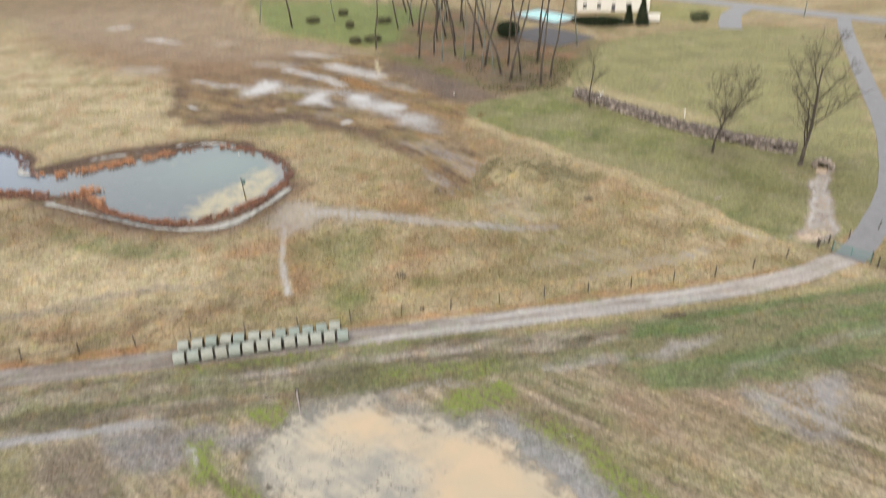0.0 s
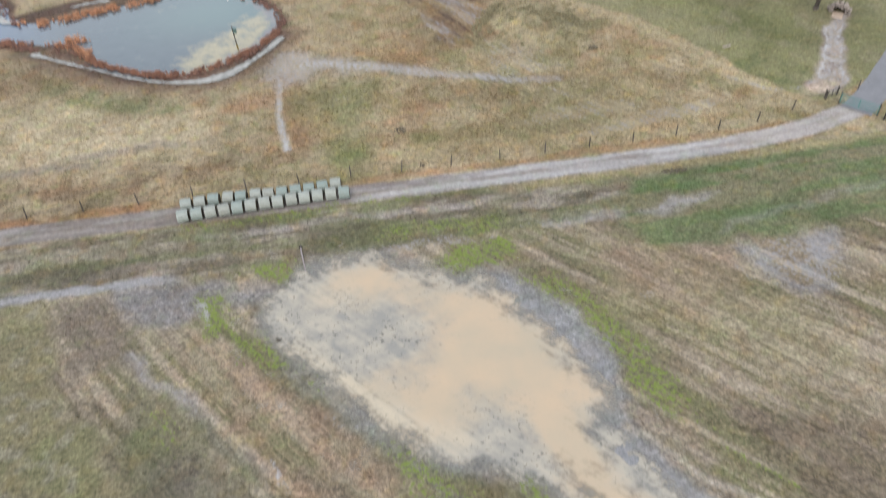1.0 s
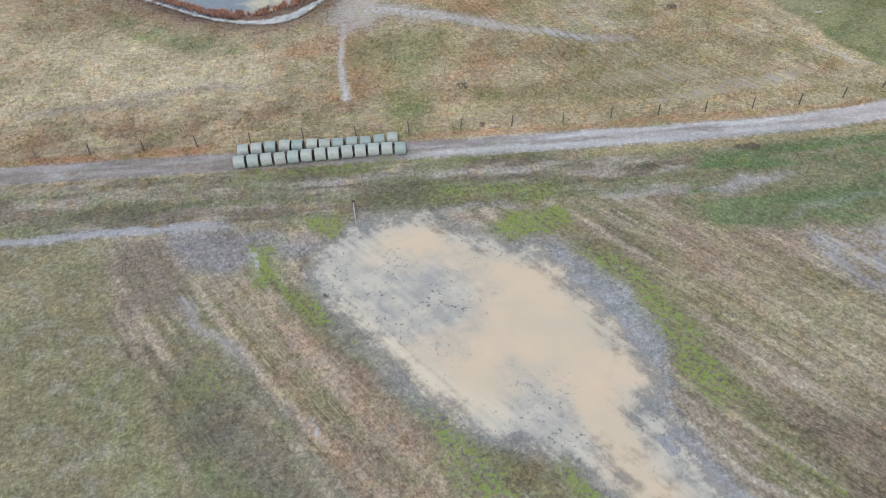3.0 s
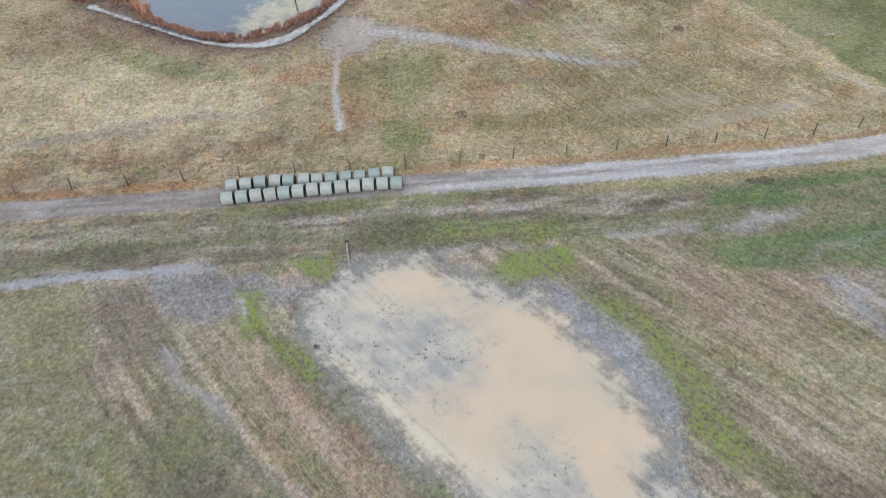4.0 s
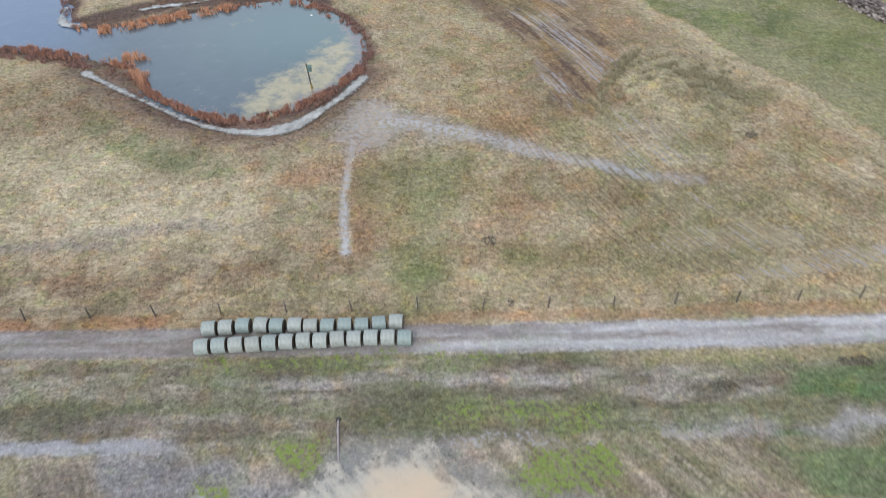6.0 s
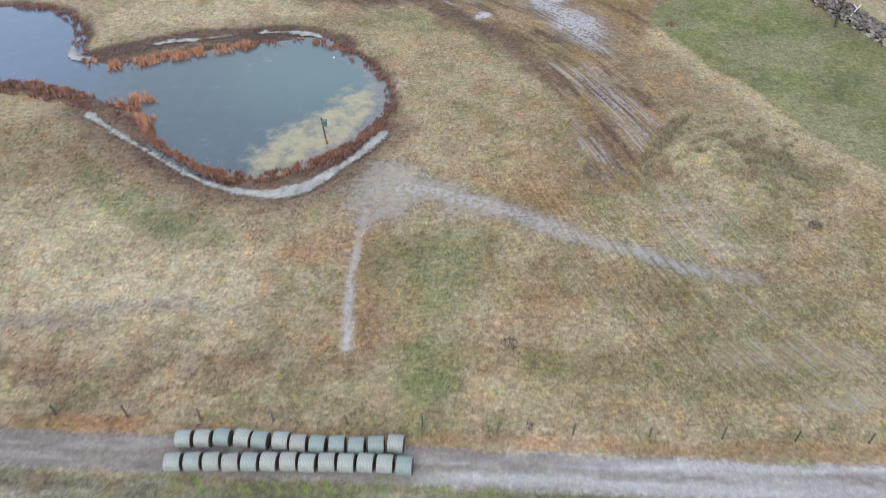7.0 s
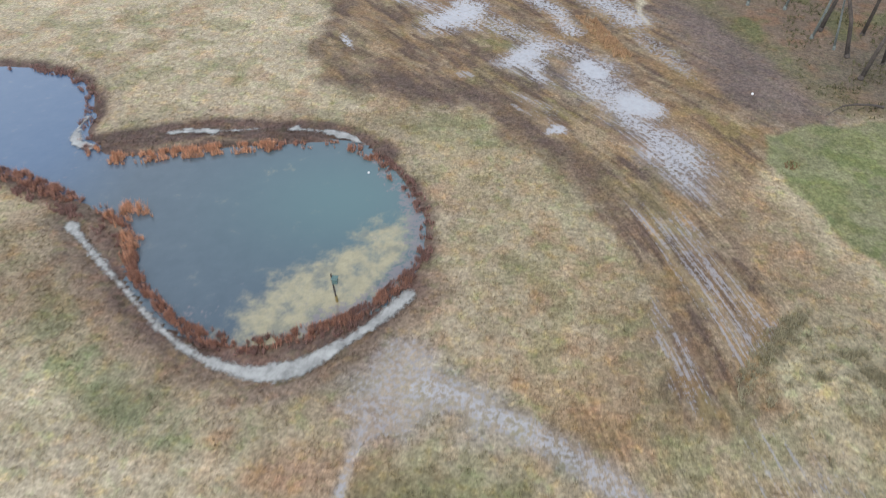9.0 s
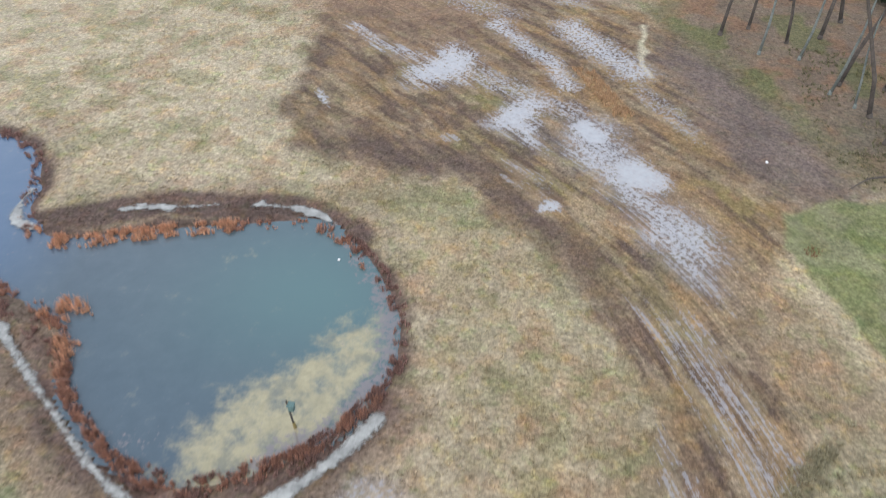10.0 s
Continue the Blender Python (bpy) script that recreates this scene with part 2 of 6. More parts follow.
def flood_material():
    """Muddy flood water: silt hides the ground where it stands deep and thins out to the edges."""
    m, n, l, b = node_mat("flood_water", 0.2)
    co = n.new("ShaderNodeTexCoord").outputs["Object"]
    a = n.new("ShaderNodeVertexColor")
    a.layer_name = "cover"
    sep = n.new("ShaderNodeSeparateColor")
    l.new(a.outputs["Color"], sep.inputs[0])
    mid, fine = noise_node(n, l, co, 0.28, 8, 0.62), noise_node(n, l, co, 2.4, 8, 0.75)
    wob = maths(n, l, "SUBTRACT", mid, 0.5)
    tan_f = ranged(n, l, maths(n, l, "ADD", sep.outputs[1], maths(n, l, "MULTIPLY", wob, 1.5)), 0.12, 0.9, 0, 1, True)
    cv = n.new("ShaderNodeCombineXYZ")
    for i, v in enumerate(((0.63 * 0.16, -0.77 * 0.16, 0), (0.77 * 1.5, 0.63 * 1.5, 0))):
        d = n.new("ShaderNodeVectorMath")
        d.operation = "DOT_PRODUCT"
        l.new(co, d.inputs[0])
        d.inputs[1].default_value = v
        l.new(d.outputs["Value"], cv.inputs[i])
    furrow = maths(n, l, "SUBTRACT", noise_node(n, l, cv.outputs[0], 1.0, 6, 0.62), 0.5)
    drift = noise_node(n, l, co, 0.5, 7, 0.6)
    grey = mixed(n, l, ranged(n, l, maths(n, l, "ADD", drift, maths(n, l, "MULTIPLY", furrow, 0.6)), 0.36, 0.66, 0, 1), (0.31, 0.308, 0.29), (0.47, 0.435, 0.37))
    silt = mixed(n, l, ranged(n, l, noise_node(n, l, co, 0.2, 6, 0.55), 0.35, 0.65, 0, 1), (0.48, 0.415, 0.32), (0.56, 0.445, 0.325))
    col = mixed(n, l, tan_f, grey, silt)
    col = mixed(n, l, maths(n, l, "MULTIPLY", sep.outputs[2], ranged(n, l, furrow, -0.12, 0.1, 0.2, 0.95)), col, (0.57, 0.505, 0.395))
    # clods that break the surface where it lies thin
    gather = ranged(n, l, noise_node(n, l, co, 0.35, 4, 0.55), 0.42, 0.6, 0.0, 1.0)
    thin = maths(n, l, "SUBTRACT", 1.0, maths(n, l, "MULTIPLY", tan_f, 0.96))
    clods = ranged(n, l, maths(n, l, "ADD", noise_node(n, l, co, 2.9, 3, 0.6), maths(n, l, "MULTIPLY", maths(n, l, "SUBTRACT", gather, 1.0), 0.09)), 0.565, 0.635, 0, 0.85, True)
    blotch = ranged(n, l, noise_node(n, l, co, 1.1, 8, 0.74), 0.53, 0.63, 0, 0.55, True)
    col = mixed(n, l, maths(n, l, "MULTIPLY", blotch, thin), col, (0.27, 0.275, 0.265))
    col = mixed(n, l, maths(n, l, "MULTIPLY", clods, thin), col, (0.12, 0.12, 0.11))
    l.new(col, b.inputs["Base Color"])
    speck = maths(n, l, "MULTIPLY", maths(n, l, "SUBTRACT", fine, 0.5), ranged(n, l, sep.outputs[1], 0.2, 0.8, 1.1, 0.4))
    depth = maths(n, l, "ADD", sep.outputs[0], maths(n, l, "ADD", maths(n, l, "ADD", speck, maths(n, l, "MULTIPLY", furrow, 0.75)), maths(n, l, "MULTIPLY", maths(n, l, "SUBTRACT", drift, 0.5), 1.3)))
    l.new(ranged(n, l, depth, 0.04, 0.72, 0, 1, True), b.inputs["Alpha"])
    b.inputs["IOR"].default_value = 1.33
    bumped(n, l, b, fine, 0.02, 0.02)
    return m


def milky_sheen_material():
    """Silty water thinning out to its banks, pale with sky reflection painted in."""
    m, n, l, b = node_mat("silty_trench_sheen", 0.15)
    co = n.new("ShaderNodeTexCoord").outputs["Object"]
    a = n.new("ShaderNodeVertexColor")
    a.layer_name = "cover"
    sep = n.new("ShaderNodeSeparateColor")
    l.new(a.outputs["Color"], sep.inputs[0])
    f, g = noise_node(n, l, co, 0.7, 7, 0.7), noise_node(n, l, co, 2.2, 8, 0.75)
    # Pale grey-white tones stand in for sky mirrored on the water.
    l.new(mixed(n, l, ranged(n, l, f, 0.35, 0.65, 0, 1), (0.22, 0.222, 0.21), (0.46, 0.465, 0.44)), b.inputs["Base Color"])
    depth = maths(n, l, "ADD", sep.outputs[0], maths(n, l, "MULTIPLY", maths(n, l, "SUBTRACT", g, 0.5), 1.3))
    l.new(ranged(n, l, depth, 0.26, 0.74, 0, 0.97, True), b.inputs["Alpha"])
    bumped(n, l, b, f, 0.05, 0.02)
    return m


def bale_material():
    """Net-wrapped bale: pale film over hay, with hoops round it and a tint of its own."""
    m, n, l, b = node_mat("bale_wrap", 0.5)
    tc = n.new("ShaderNodeTexCoord").outputs["Object"]
    r = n.new("ShaderNodeObjectInfo").outputs["Random"]
    w = n.new("ShaderNodeTexWave")
    w.bands_direction = "X"
    w.inputs["Scale"].default_value, w.inputs["Distortion"].default_value, w.inputs["Detail"].default_value = 3.2, 2.5, 3
    l.new(tc, w.inputs["Vector"])
    blot = noise_node(n, l, tc, 2.2, 6, 0.7)
    ramp = n.new("ShaderNodeValToRGB")
    ramp.color_ramp.elements[0].color = (0.35, 0.365, 0.335, 1)
    ramp.color_ramp.elements[1].color = (0.27, 0.345, 0.335, 1)
    mid = ramp.color_ramp.elements.new(0.5)
    mid.color = (0.40, 0.435, 0.41, 1)
    l.new(r, ramp.inputs["Fac"])
    c = mixed(n, l, ranged(n, l, w.outputs["Fac"], 0.1, 0.9, 0, 0.5), ramp.outputs["Color"], (0.16, 0.20, 0.18))
    c = mixed(n, l, ranged(n, l, blot, 0.5, 0.75, 0, 0.6), c, (0.17, 0.165, 0.14))
    l.new(c, b.inputs["Base Color"])
    bumped(n, l, b, w.outputs["Fac"], 0.35, 0.03)
    return m


M_GROUND, M_BLADE, M_POND, M_FLOOD, M_MILKY_SHEEN, M_BALE = ground_material(), tinted_blades("grass_stalks"), pond_material(), flood_material(), milky_sheen_material(), bale_material()
M_HAY = plain("bale_end_hay", (0.10, 0.085, 0.06), 0.95, 0.5, 3)
M_POST = plain("weathered_post", (0.12, 0.105, 0.09), 0.9, 0.4, 2, random_by="object")
M_WIRE = plain("fence_wire", (0.18, 0.17, 0.16), 0.5, 0.2, 2, metal=0.6)
M_GATE = plain("green_gate_steel", (0.08, 0.25, 0.23), 0.45, 0.2, 2, metal=0.2)
M_DARK = plain("dark_timber", (0.05, 0.045, 0.04), 0.85, 0.4, 3)
M_ASPHALT = plain("asphalt", (0.19, 0.195, 0.215), 0.45, 0.16, 0.6)
M_STONE = plain("field_stone", (0.27, 0.235, 0.215), 0.9, 0.45, 2, random_by="object")
# Darker copy of the stone colour, painting shaded gaps between the wall stones.
M_RUBBLE = plain("wall_rubble", (0.17, 0.145, 0.135), 0.9, 0.45, 2, random_by="island")
M_BARK = plain("tree_bark", (0.085, 0.072, 0.062), 0.95, 0.45, 1.2)
M_BARK_PALE = plain("lichen_bark", (0.17, 0.19, 0.175), 0.95, 0.4, 1.2)
M_REED = plain("rust_reeds", (0.42, 0.225, 0.155), 0.9, 0.2, 1, random_by="island", wide=0.55)
M_REED_ORANGE = plain("orange_reeds", (0.60, 0.335, 0.205), 0.9, 0.2, 1, random_by="island", wide=0.55)
M_RUSH = plain("tan_rushes", (0.48, 0.32, 0.19), 0.9, 0.2, 1, random_by="island")
M_UNDER = plain("woodland_undergrowth", (0.125, 0.12, 0.06), 0.9, 0.3, 1, random_by="island")
M_SHRUB = plain("dull_shrub", (0.13, 0.13, 0.08), 0.85, 0.3, 1, random_by="island")
M_REED_DARK = plain("dead_maroon_reeds", (0.30, 0.18, 0.15), 0.9, 0.2, 1, random_by="island", wide=0.55)
M_BRUSH = plain("brush_stalks", (0.34, 0.31, 0.205), 0.9, 0.2, 1, random_by="island")
M_EVERGREEN = plain("evergreen_leaves", (0.025, 0.045, 0.022), 0.8, 0.3, 1, random_by="island")
M_LEAF = plain("leaf_litter", (0.24, 0.12, 0.065), 0.9, 0.2, 1, random_by="island")
M_WHITE = plain("white_plastic", (0.78, 0.78, 0.77), 0.4, 0.06, 3)
M_SIDING = plain("white_siding", (0.76, 0.76, 0.75), 0.6, 0.06, 1)
M_ROOF = plain("roof_shingle", (0.13, 0.125, 0.125), 0.9, 0.3, 2)
M_GLASS = plain("window_glass", (0.03, 0.035, 0.04), 0.08, 0.1, 1, bump=0.0)
M_POOL = plain("pool_water", (0.10, 0.52, 0.56), 0.08, 0.12, 0.5, bump=0.02)
M_CONCRETE = plain("concrete", (0.45, 0.44, 0.42), 0.85, 0.15, 1)
M_PAVER = plain("dark_patio", (0.10, 0.10, 0.115), 0.85, 0.2, 1)
M_RUSTPIPE = plain("pale_pipe", (0.30, 0.265, 0.265), 0.7, 0.4, 4)
M_BOX = plain("nest_box_paint", (0.10, 0.17, 0.16), 0.7, 0.3, 5)
M_YELLOW = plain("yellow_base", (0.22, 0.17, 0.06), 0.7, 0.3, 5)
# Near-black colour stands in for the shade inside the culvert mouth.
M_HOLE = plain("culvert_shade", (0.02, 0.019, 0.018), 0.95, 0.2, 3)
M_BROOK = plain("silty_brook", (0.52, 0.42, 0.34), 0.2, 0.15, 1.5)

# ---- noise, shapes and the cover of the ground ----
def lattice(i, j, seed):
    h = (i * 374761393 + j * 668265263 + seed * 1442695041) & 0xFFFFFFFF
    h = ((h ^ (h >> 13)) * 1274126177) & 0xFFFFFFFF
    return ((h ^ (h >> 16)) & 0xFFFF) / 65535.0


def vnoise(x, y, seed=0):
    i, j = np.floor(x).astype(np.int64), np.floor(y).astype(np.int64)
    u, v = x - i, y - j
    u, v = u * u * (3 - 2 * u), v * v * (3 - 2 * v)
    a = lattice(i, j, seed) * (1 - u) + lattice(i + 1, j, seed) * u
    b = lattice(i, j + 1, seed) * (1 - u) + lattice(i + 1, j + 1, seed) * u
    return a * (1 - v) + b * v


def fbm(x, y, size, seed=0, octaves=4):
    out, amp, total = 0, 1.0, 0.0
    for k in range(octaves):
        out, total = out + amp * vnoise(x / size * 2**k + 17.3 * k, y / size * 2**k, seed + k), total + amp
        amp *= 0.55
    return out / total


def sstep(a, b, v):
    t = np.clip((v - a) / (b - a), 0, 1)
    return t * t * (3 - 2 * t)


def seg_dist(x, y, pts):
    """Distance to an open line, and how far along it (0 to 1)."""
    best, where = np.full(x.shape, 1e9), np.zeros(x.shape)
    for k, ((ax, ay), (bx, by)) in enumerate(zip(pts, pts[1:])):
        dx, dy = bx - ax, by - ay
        t = np.clip(((x - ax) * dx + (y - ay) * dy) / (dx * dx + dy * dy), 0, 1)
        d = np.hypot(x - ax - t * dx, y - ay - t * dy)
        near = d < best
        best, where = np.where(near, d, best), np.where(near, (k + t) / (len(pts) - 1), where)
    return best, where


def poly_dist(x, y, pts):
    """Signed distance to a closed outline, negative within."""
    d, _ = seg_dist(x, y, list(pts) + [pts[0]])
    inside = np.zeros(x.shape, bool)
    for (ax, ay), (bx, by) in zip(pts, list(pts[1:]) + [pts[0]]):
        cross = (ay > y) != (by > y)
        inside ^= cross & (x < (bx - ax) * (y - ay) / ((by - ay) or 1e-9) + ax)
    return np.where(inside, -d, d)


def smooth_line(pts, rounds=2, closed=False):
    for _ in range(rounds):
        out = [] if closed else [pts[0]]
        for a, b in zip(pts, pts[1:] + (pts[:1] if closed else [])):
            out += [(0.75 * a[0] + 0.25 * b[0], 0.75 * a[1] + 0.25 * b[1]), (0.25 * a[0] + 0.75 * b[0], 0.25 * a[1] + 0.75 * b[1])]
        pts = out if closed else out + [pts[-1]]
    return pts


POND = smooth_line([(1.7, 102.3), (0.6, 106.4), (-2, 110), (-5.1, 113.1), (-8.4, 115.6), (-13.4, 115.1), (-18.5, 113.6), (-25.5, 111.5), (-32.7, 108.5),
                    (-37.1, 110.1), (-39.5, 113.5), (-40.7, 118.1), (-44, 121.9), (-48.9, 124.3), (-56, 124.4), (-70, 122), (-74, 114), (-66, 108), (-47.1, 105.7),
                    (-40, 104.4), (-34, 102.5), (-28.5, 101), (-25.1, 98.6), (-23.2, 94.9), (-19.8, 91.3), (-15.9, 88.9), (-11.9, 87.8), (-8.1, 88.1),
                    (-4.3, 90.5), (-1.4, 93.2), (0.7, 96.6), (1.9, 99.5)], 2, True)
TRENCH = smooth_line([(-31.4, 98.2), (-27.6, 95.3), (-22.3, 91.5), (-18.2, 88.5), (-14, 86), (-10.5, 85.1), (-7.3, 84.8), (-4.6, 86), (-2, 88.9), (-0, 91.5), (2.1, 95.2)], 2)
BACKWATERS = [[(-29.4, 114.4), (-26.4, 115.2), (-23.4, 115.8), (-20.0, 116.8)], [(-16, 117.5), (-12.2, 117.7), (-9.6, 117.1), (-7.4, 115.9)], [(-39.9, 115.6), (-39.8, 112.6), (-38.4, 110.9), (-36.4, 110.2)]]
DITCH = [(1.8, 82.5), (1.6, 79.7), (1.5, 76.5), (1.5, 72.9), (1.8, 70.1), (2.1, 67.6), (2.2, 66.3)]
FAN = smooth_line([(1.9, 80.2), (-1.6, 84.2), (-0.6, 87.2), (3.5, 91.2), (5.4, 88.6), (9, 87), (13.6, 85), (13.4, 82), (8, 83), (4.2, 82.4)], 1, True)
PUDDLE_WIDE = smooth_line([(-9.4, 145.3), (-7.3, 148.1), (-3.9, 154.6), (0.4, 151.9), (2.6, 146.6), (0.1, 144.3), (-3.7, 141.3), (-7.8, 141.8)], 1, True)
PUDDLE_WHITE = smooth_line([(3.6, 135.4), (6.0, 140.5), (8.9, 143.1), (11.5, 141.4), (9.6, 138), (11.2, 132.4), (10.1, 130.9), (6.9, 133.4)], 1, True)
PUDDLE_LONG = smooth_line([(13.0, 138.4), (18.0, 139.2), (20.1, 133.3), (24.1, 124.2), (28.7, 121.2), (29.0, 117.7), (26.9, 114.8), (29.1, 110.9), (25.8, 112.2), (22.3, 116.5), (19.6, 122.4), (15.9, 126.9), (12.4, 132.2)], 1, True)
# wheel lines and crop rows bend along this guide
LANES = smooth_line([(-90, 195), (-40, 164), (-20, 149), (-8.2, 138.8), (4.2, 127.1), (10.7, 121.3), (17, 115.1), (21.2, 109.5), (24, 104.1), (26.8, 98.5), (28.9, 93.6), (31, 87), (33.6, 80.5),
                     (37, 73.5), (42, 66), (48, 58), (75, 25), (110, -18)], 2)
FLOW = smooth_line([(5.2, 86.2), (13.1, 83.5), (20.3, 80.2), (26.2, 77.7), (30.8, 75.7), (35.5, 75.2)], 1)
FLOOD = smooth_line([(3.7, 45.9), (6.8, 46.9), (10.1, 46.3), (11.8, 44.4), (15.1, 43), (18.1, 41.4), (20.2, 39.1), (22.6, 34.1), (23.8, 31.3), (25, 28.7), (25.2, 26.4), (23.2, 25.2),
                     (23, 22.9), (23.6, 20.2), (25.2, 15), (29, 8), (22, 8), (21, 17.2), (20.3, 19.3), (19.3, 21.5), (17.6, 22.7), (14.1, 24.4), (12, 25.2), (10.1, 26.2),
                     (8.4, 27.9), (6.6, 30.1), (4.7, 32.8), (2.5, 35.6), (1.3, 37.6), (0.6, 39.6), (1.7, 41.8)], 1, True)
TAN = smooth_line([(6.2, 45.2), (9.3, 45.9), (11.2, 43.9), (14, 42.2), (17.8, 40.7), (20, 38.1), (21.5, 35.4), (23, 32), (24, 29.1), (24.3, 26.8), (22.2, 26), (21.4, 23), (22.8, 20.3), (24.5, 15.5),
                   (22.8, 16), (21.1, 20.4), (20.1, 23.2), (19, 25.6), (17, 28.3), (14.5, 28), (12.6, 26.2), (10.2, 27), (7.9, 29.7), (5.8, 32.9), (9.8, 32), (12.1, 33.1), (12.6, 35.4),
                   (14.5, 37.7), (11.4, 40.7), (7.6, 41.2), (4.7, 42.5)], 1, True)
MUD = smooth_line([(-18.5, 131.8), (-20.1, 139.5), (-20.8, 149.4), (-22.4, 159.1), (-25, 171), (-8, 177), (14, 171), (25.4, 164.6), (36.3, 146.9), (43.8, 129.8), (36, 121.7), (30, 110.3),
                   (31.9, 96.2), (29, 86.8), (23, 86), (23.2, 96.4), (19.8, 106.8), (13.6, 115.8), (6, 122), (0.6, 125.4), (-8.7, 126.3), (-15.1, 127.4)], 1, True)
LAWN = [(34.4, 119.8), (37.9, 112.8), (41.3, 107), (44.7, 100.6), (47.2, 95.4), (52.3, 89.4), (55.9, 80.8), (58.7, 71.8), (61.8, 64.3), (65.4, 62), (76, 67.7), (84.6, 75.5),
        (96.7, 94.7), (110.2, 116.3), (123.8, 138.8), (135.4, 160.6), (120.2, 170.1), (100.2, 171.6), (77.9, 165.1), (61.6, 144.5), (59, 132.8), (53, 131.4), (46.7, 129.8), (40.7, 127.3), (35.2, 125.2)]
WOODS = [(25.2, 165.5), (36.3, 147.3), (44.6, 131.3), (55, 133.5), (61.6, 144.5), (75.8, 166.1), (65.4, 181.4), (50, 215), (30, 235), (25.4, 186.4)]
BERM = smooth_line([(27.7, 89.2), (33.4, 98.5), (38.8, 101.7), (43.6, 97.3), (45.6, 88.8), (40.6, 83.2), (34.4, 84.8)], 1, True)
TRACK = smooth_line([(-90, 57.6), (-24.8, 56.8), (-9.4, 56.5), (10, 56.2), (30.3, 55.9), (43.6, 56), (50.8, 56.3), (57.6, 57.1), (62.3, 58.4), (66.7, 59.8)], 1)
ROAD = smooth_line([(66.2, 59.3), (69.6, 61.7), (75.2, 66.4), (83, 73.6), (90, 82.2), (100, 96.1), (111.8, 115.9), (124.8, 137.7), (139.5, 161.3), (146.3, 171.2)], 2)
BROOK = [(79.5, 83.3), (74.7, 77.5), (70.9, 71.3), (68.5, 67.7), (66.1, 65.5)]
GREEN_FIELD = [(33.5, 49.7), (38.6, 52.6), (50.8, 53.1), (76.8, 54.4), (140, 62), (140, 40), (50.3, 41.6), (41.4, 41.3), (35, 41.7), (33.3, 45.6)]
OLIVE = [(-120, 47), (-28.7, 47), (-18.8, 46.3), (-16.5, 37.3), (-12.6, 31.3), (-9.7, 27.1), (-8.4, 23.8), (-6.3, 19.8), (4, 5), (10, -30), (-120, -30)]
STUBBLE = [(-6.8, 40), (-3.8, 38.4), (0.1, 33.8), (4.1, 29.6), (8.3, 23.4), (10.1, 18.2), (14, 8), (8, 8), (4.3, 18.8), (0.5, 24.2), (-3.6, 30.4), (-7.3, 36.3)]
BARE_SOIL = [(-18.5, 46.2), (-13.5, 46), (-11.7, 44), (-10.9, 39.2), (-12.3, 36.9), (-16.2, 37.3)]
WEEDY = [(-10.5, 36.7), (-6.8, 32.9), (-3.3, 27.4), (-0.3, 23), (4, 15), (-3, 12), (-8.6, 25.1), (-10.8, 31.1)]
# stretches of low bright weeds, and how thick they stand
WEEDS = [(0.5, [(21.8, 41), (24.8, 41), (26.8, 37.7), (28.8, 33.1), (30.1, 29), (30.7, 25.9), (29.1, 24.6), (27.6, 26.7), (26.8, 31), (25.4, 35.9), (23.2, 38.8)]),
         (0.42, [(8.1, 26.7), (10.1, 26), (12.8, 22.1), (17.5, 15), (13, 14), (10.3, 20.3), (8.6, 23)]), (0.55, [(15.1, 24.6), (16.8, 24.6), (18.1, 21.6), (20.6, 16.6), (18.8, 16.6), (16.8, 20.9)]),
         (0.58, [(15.3, 44.2), (17.7, 46.6), (22.4, 46.5), (22.3, 43.4), (19.7, 43), (16.7, 43.3)]), (0.6, [(-6, 44.6), (-3.3, 44.1), (-3.2, 40.3), (-5, 39.6)]),
         (0.5, [(-3.5, 40.3), (-0.1, 38.7), (1.4, 35.4), (0, 35.3), (-2.7, 36.5)]), (0.48, [(-2.7, 47.5), (2.3, 48), (2.5, 45.6), (1.5, 43.7), (-0.8, 45.4)]),
         (0.34, [(-9.5, 33.1), (-6.7, 31.8), (-6.5, 28.7), (-8.5, 29.9)]), (0.4, [(9.8, 50), (14, 50.7), (22.3, 50.2), (22.5, 48.4), (15.2, 47.9), (10.7, 48.2)]),
         (0.4, [(-7.9, 53.7), (-7.6, 54.9), (6, 55.1), (15.8, 54.9), (12.4, 54.4), (1.2, 54)])]


def lanes(x, y):
    """Metres along and across the wheel lines."""
    d, t = seg_dist(x, y, LANES)
    p = np.array(LANES)
    run = np.r_[0, np.cumsum(np.hypot(*np.diff(p, axis=0).T))]
    i = np.clip((t * (len(p) - 1)).astype(int), 0, len(p) - 2)
    f = t * (len(p) - 1) - i
    way = p[i + 1] - p[i]
    side = np.sign(way[:, 0] * (y - p[i, 1]) - way[:, 1] * (x - p[i, 0]))
    return run[i] + f * (run[i + 1] - run[i]), d * side


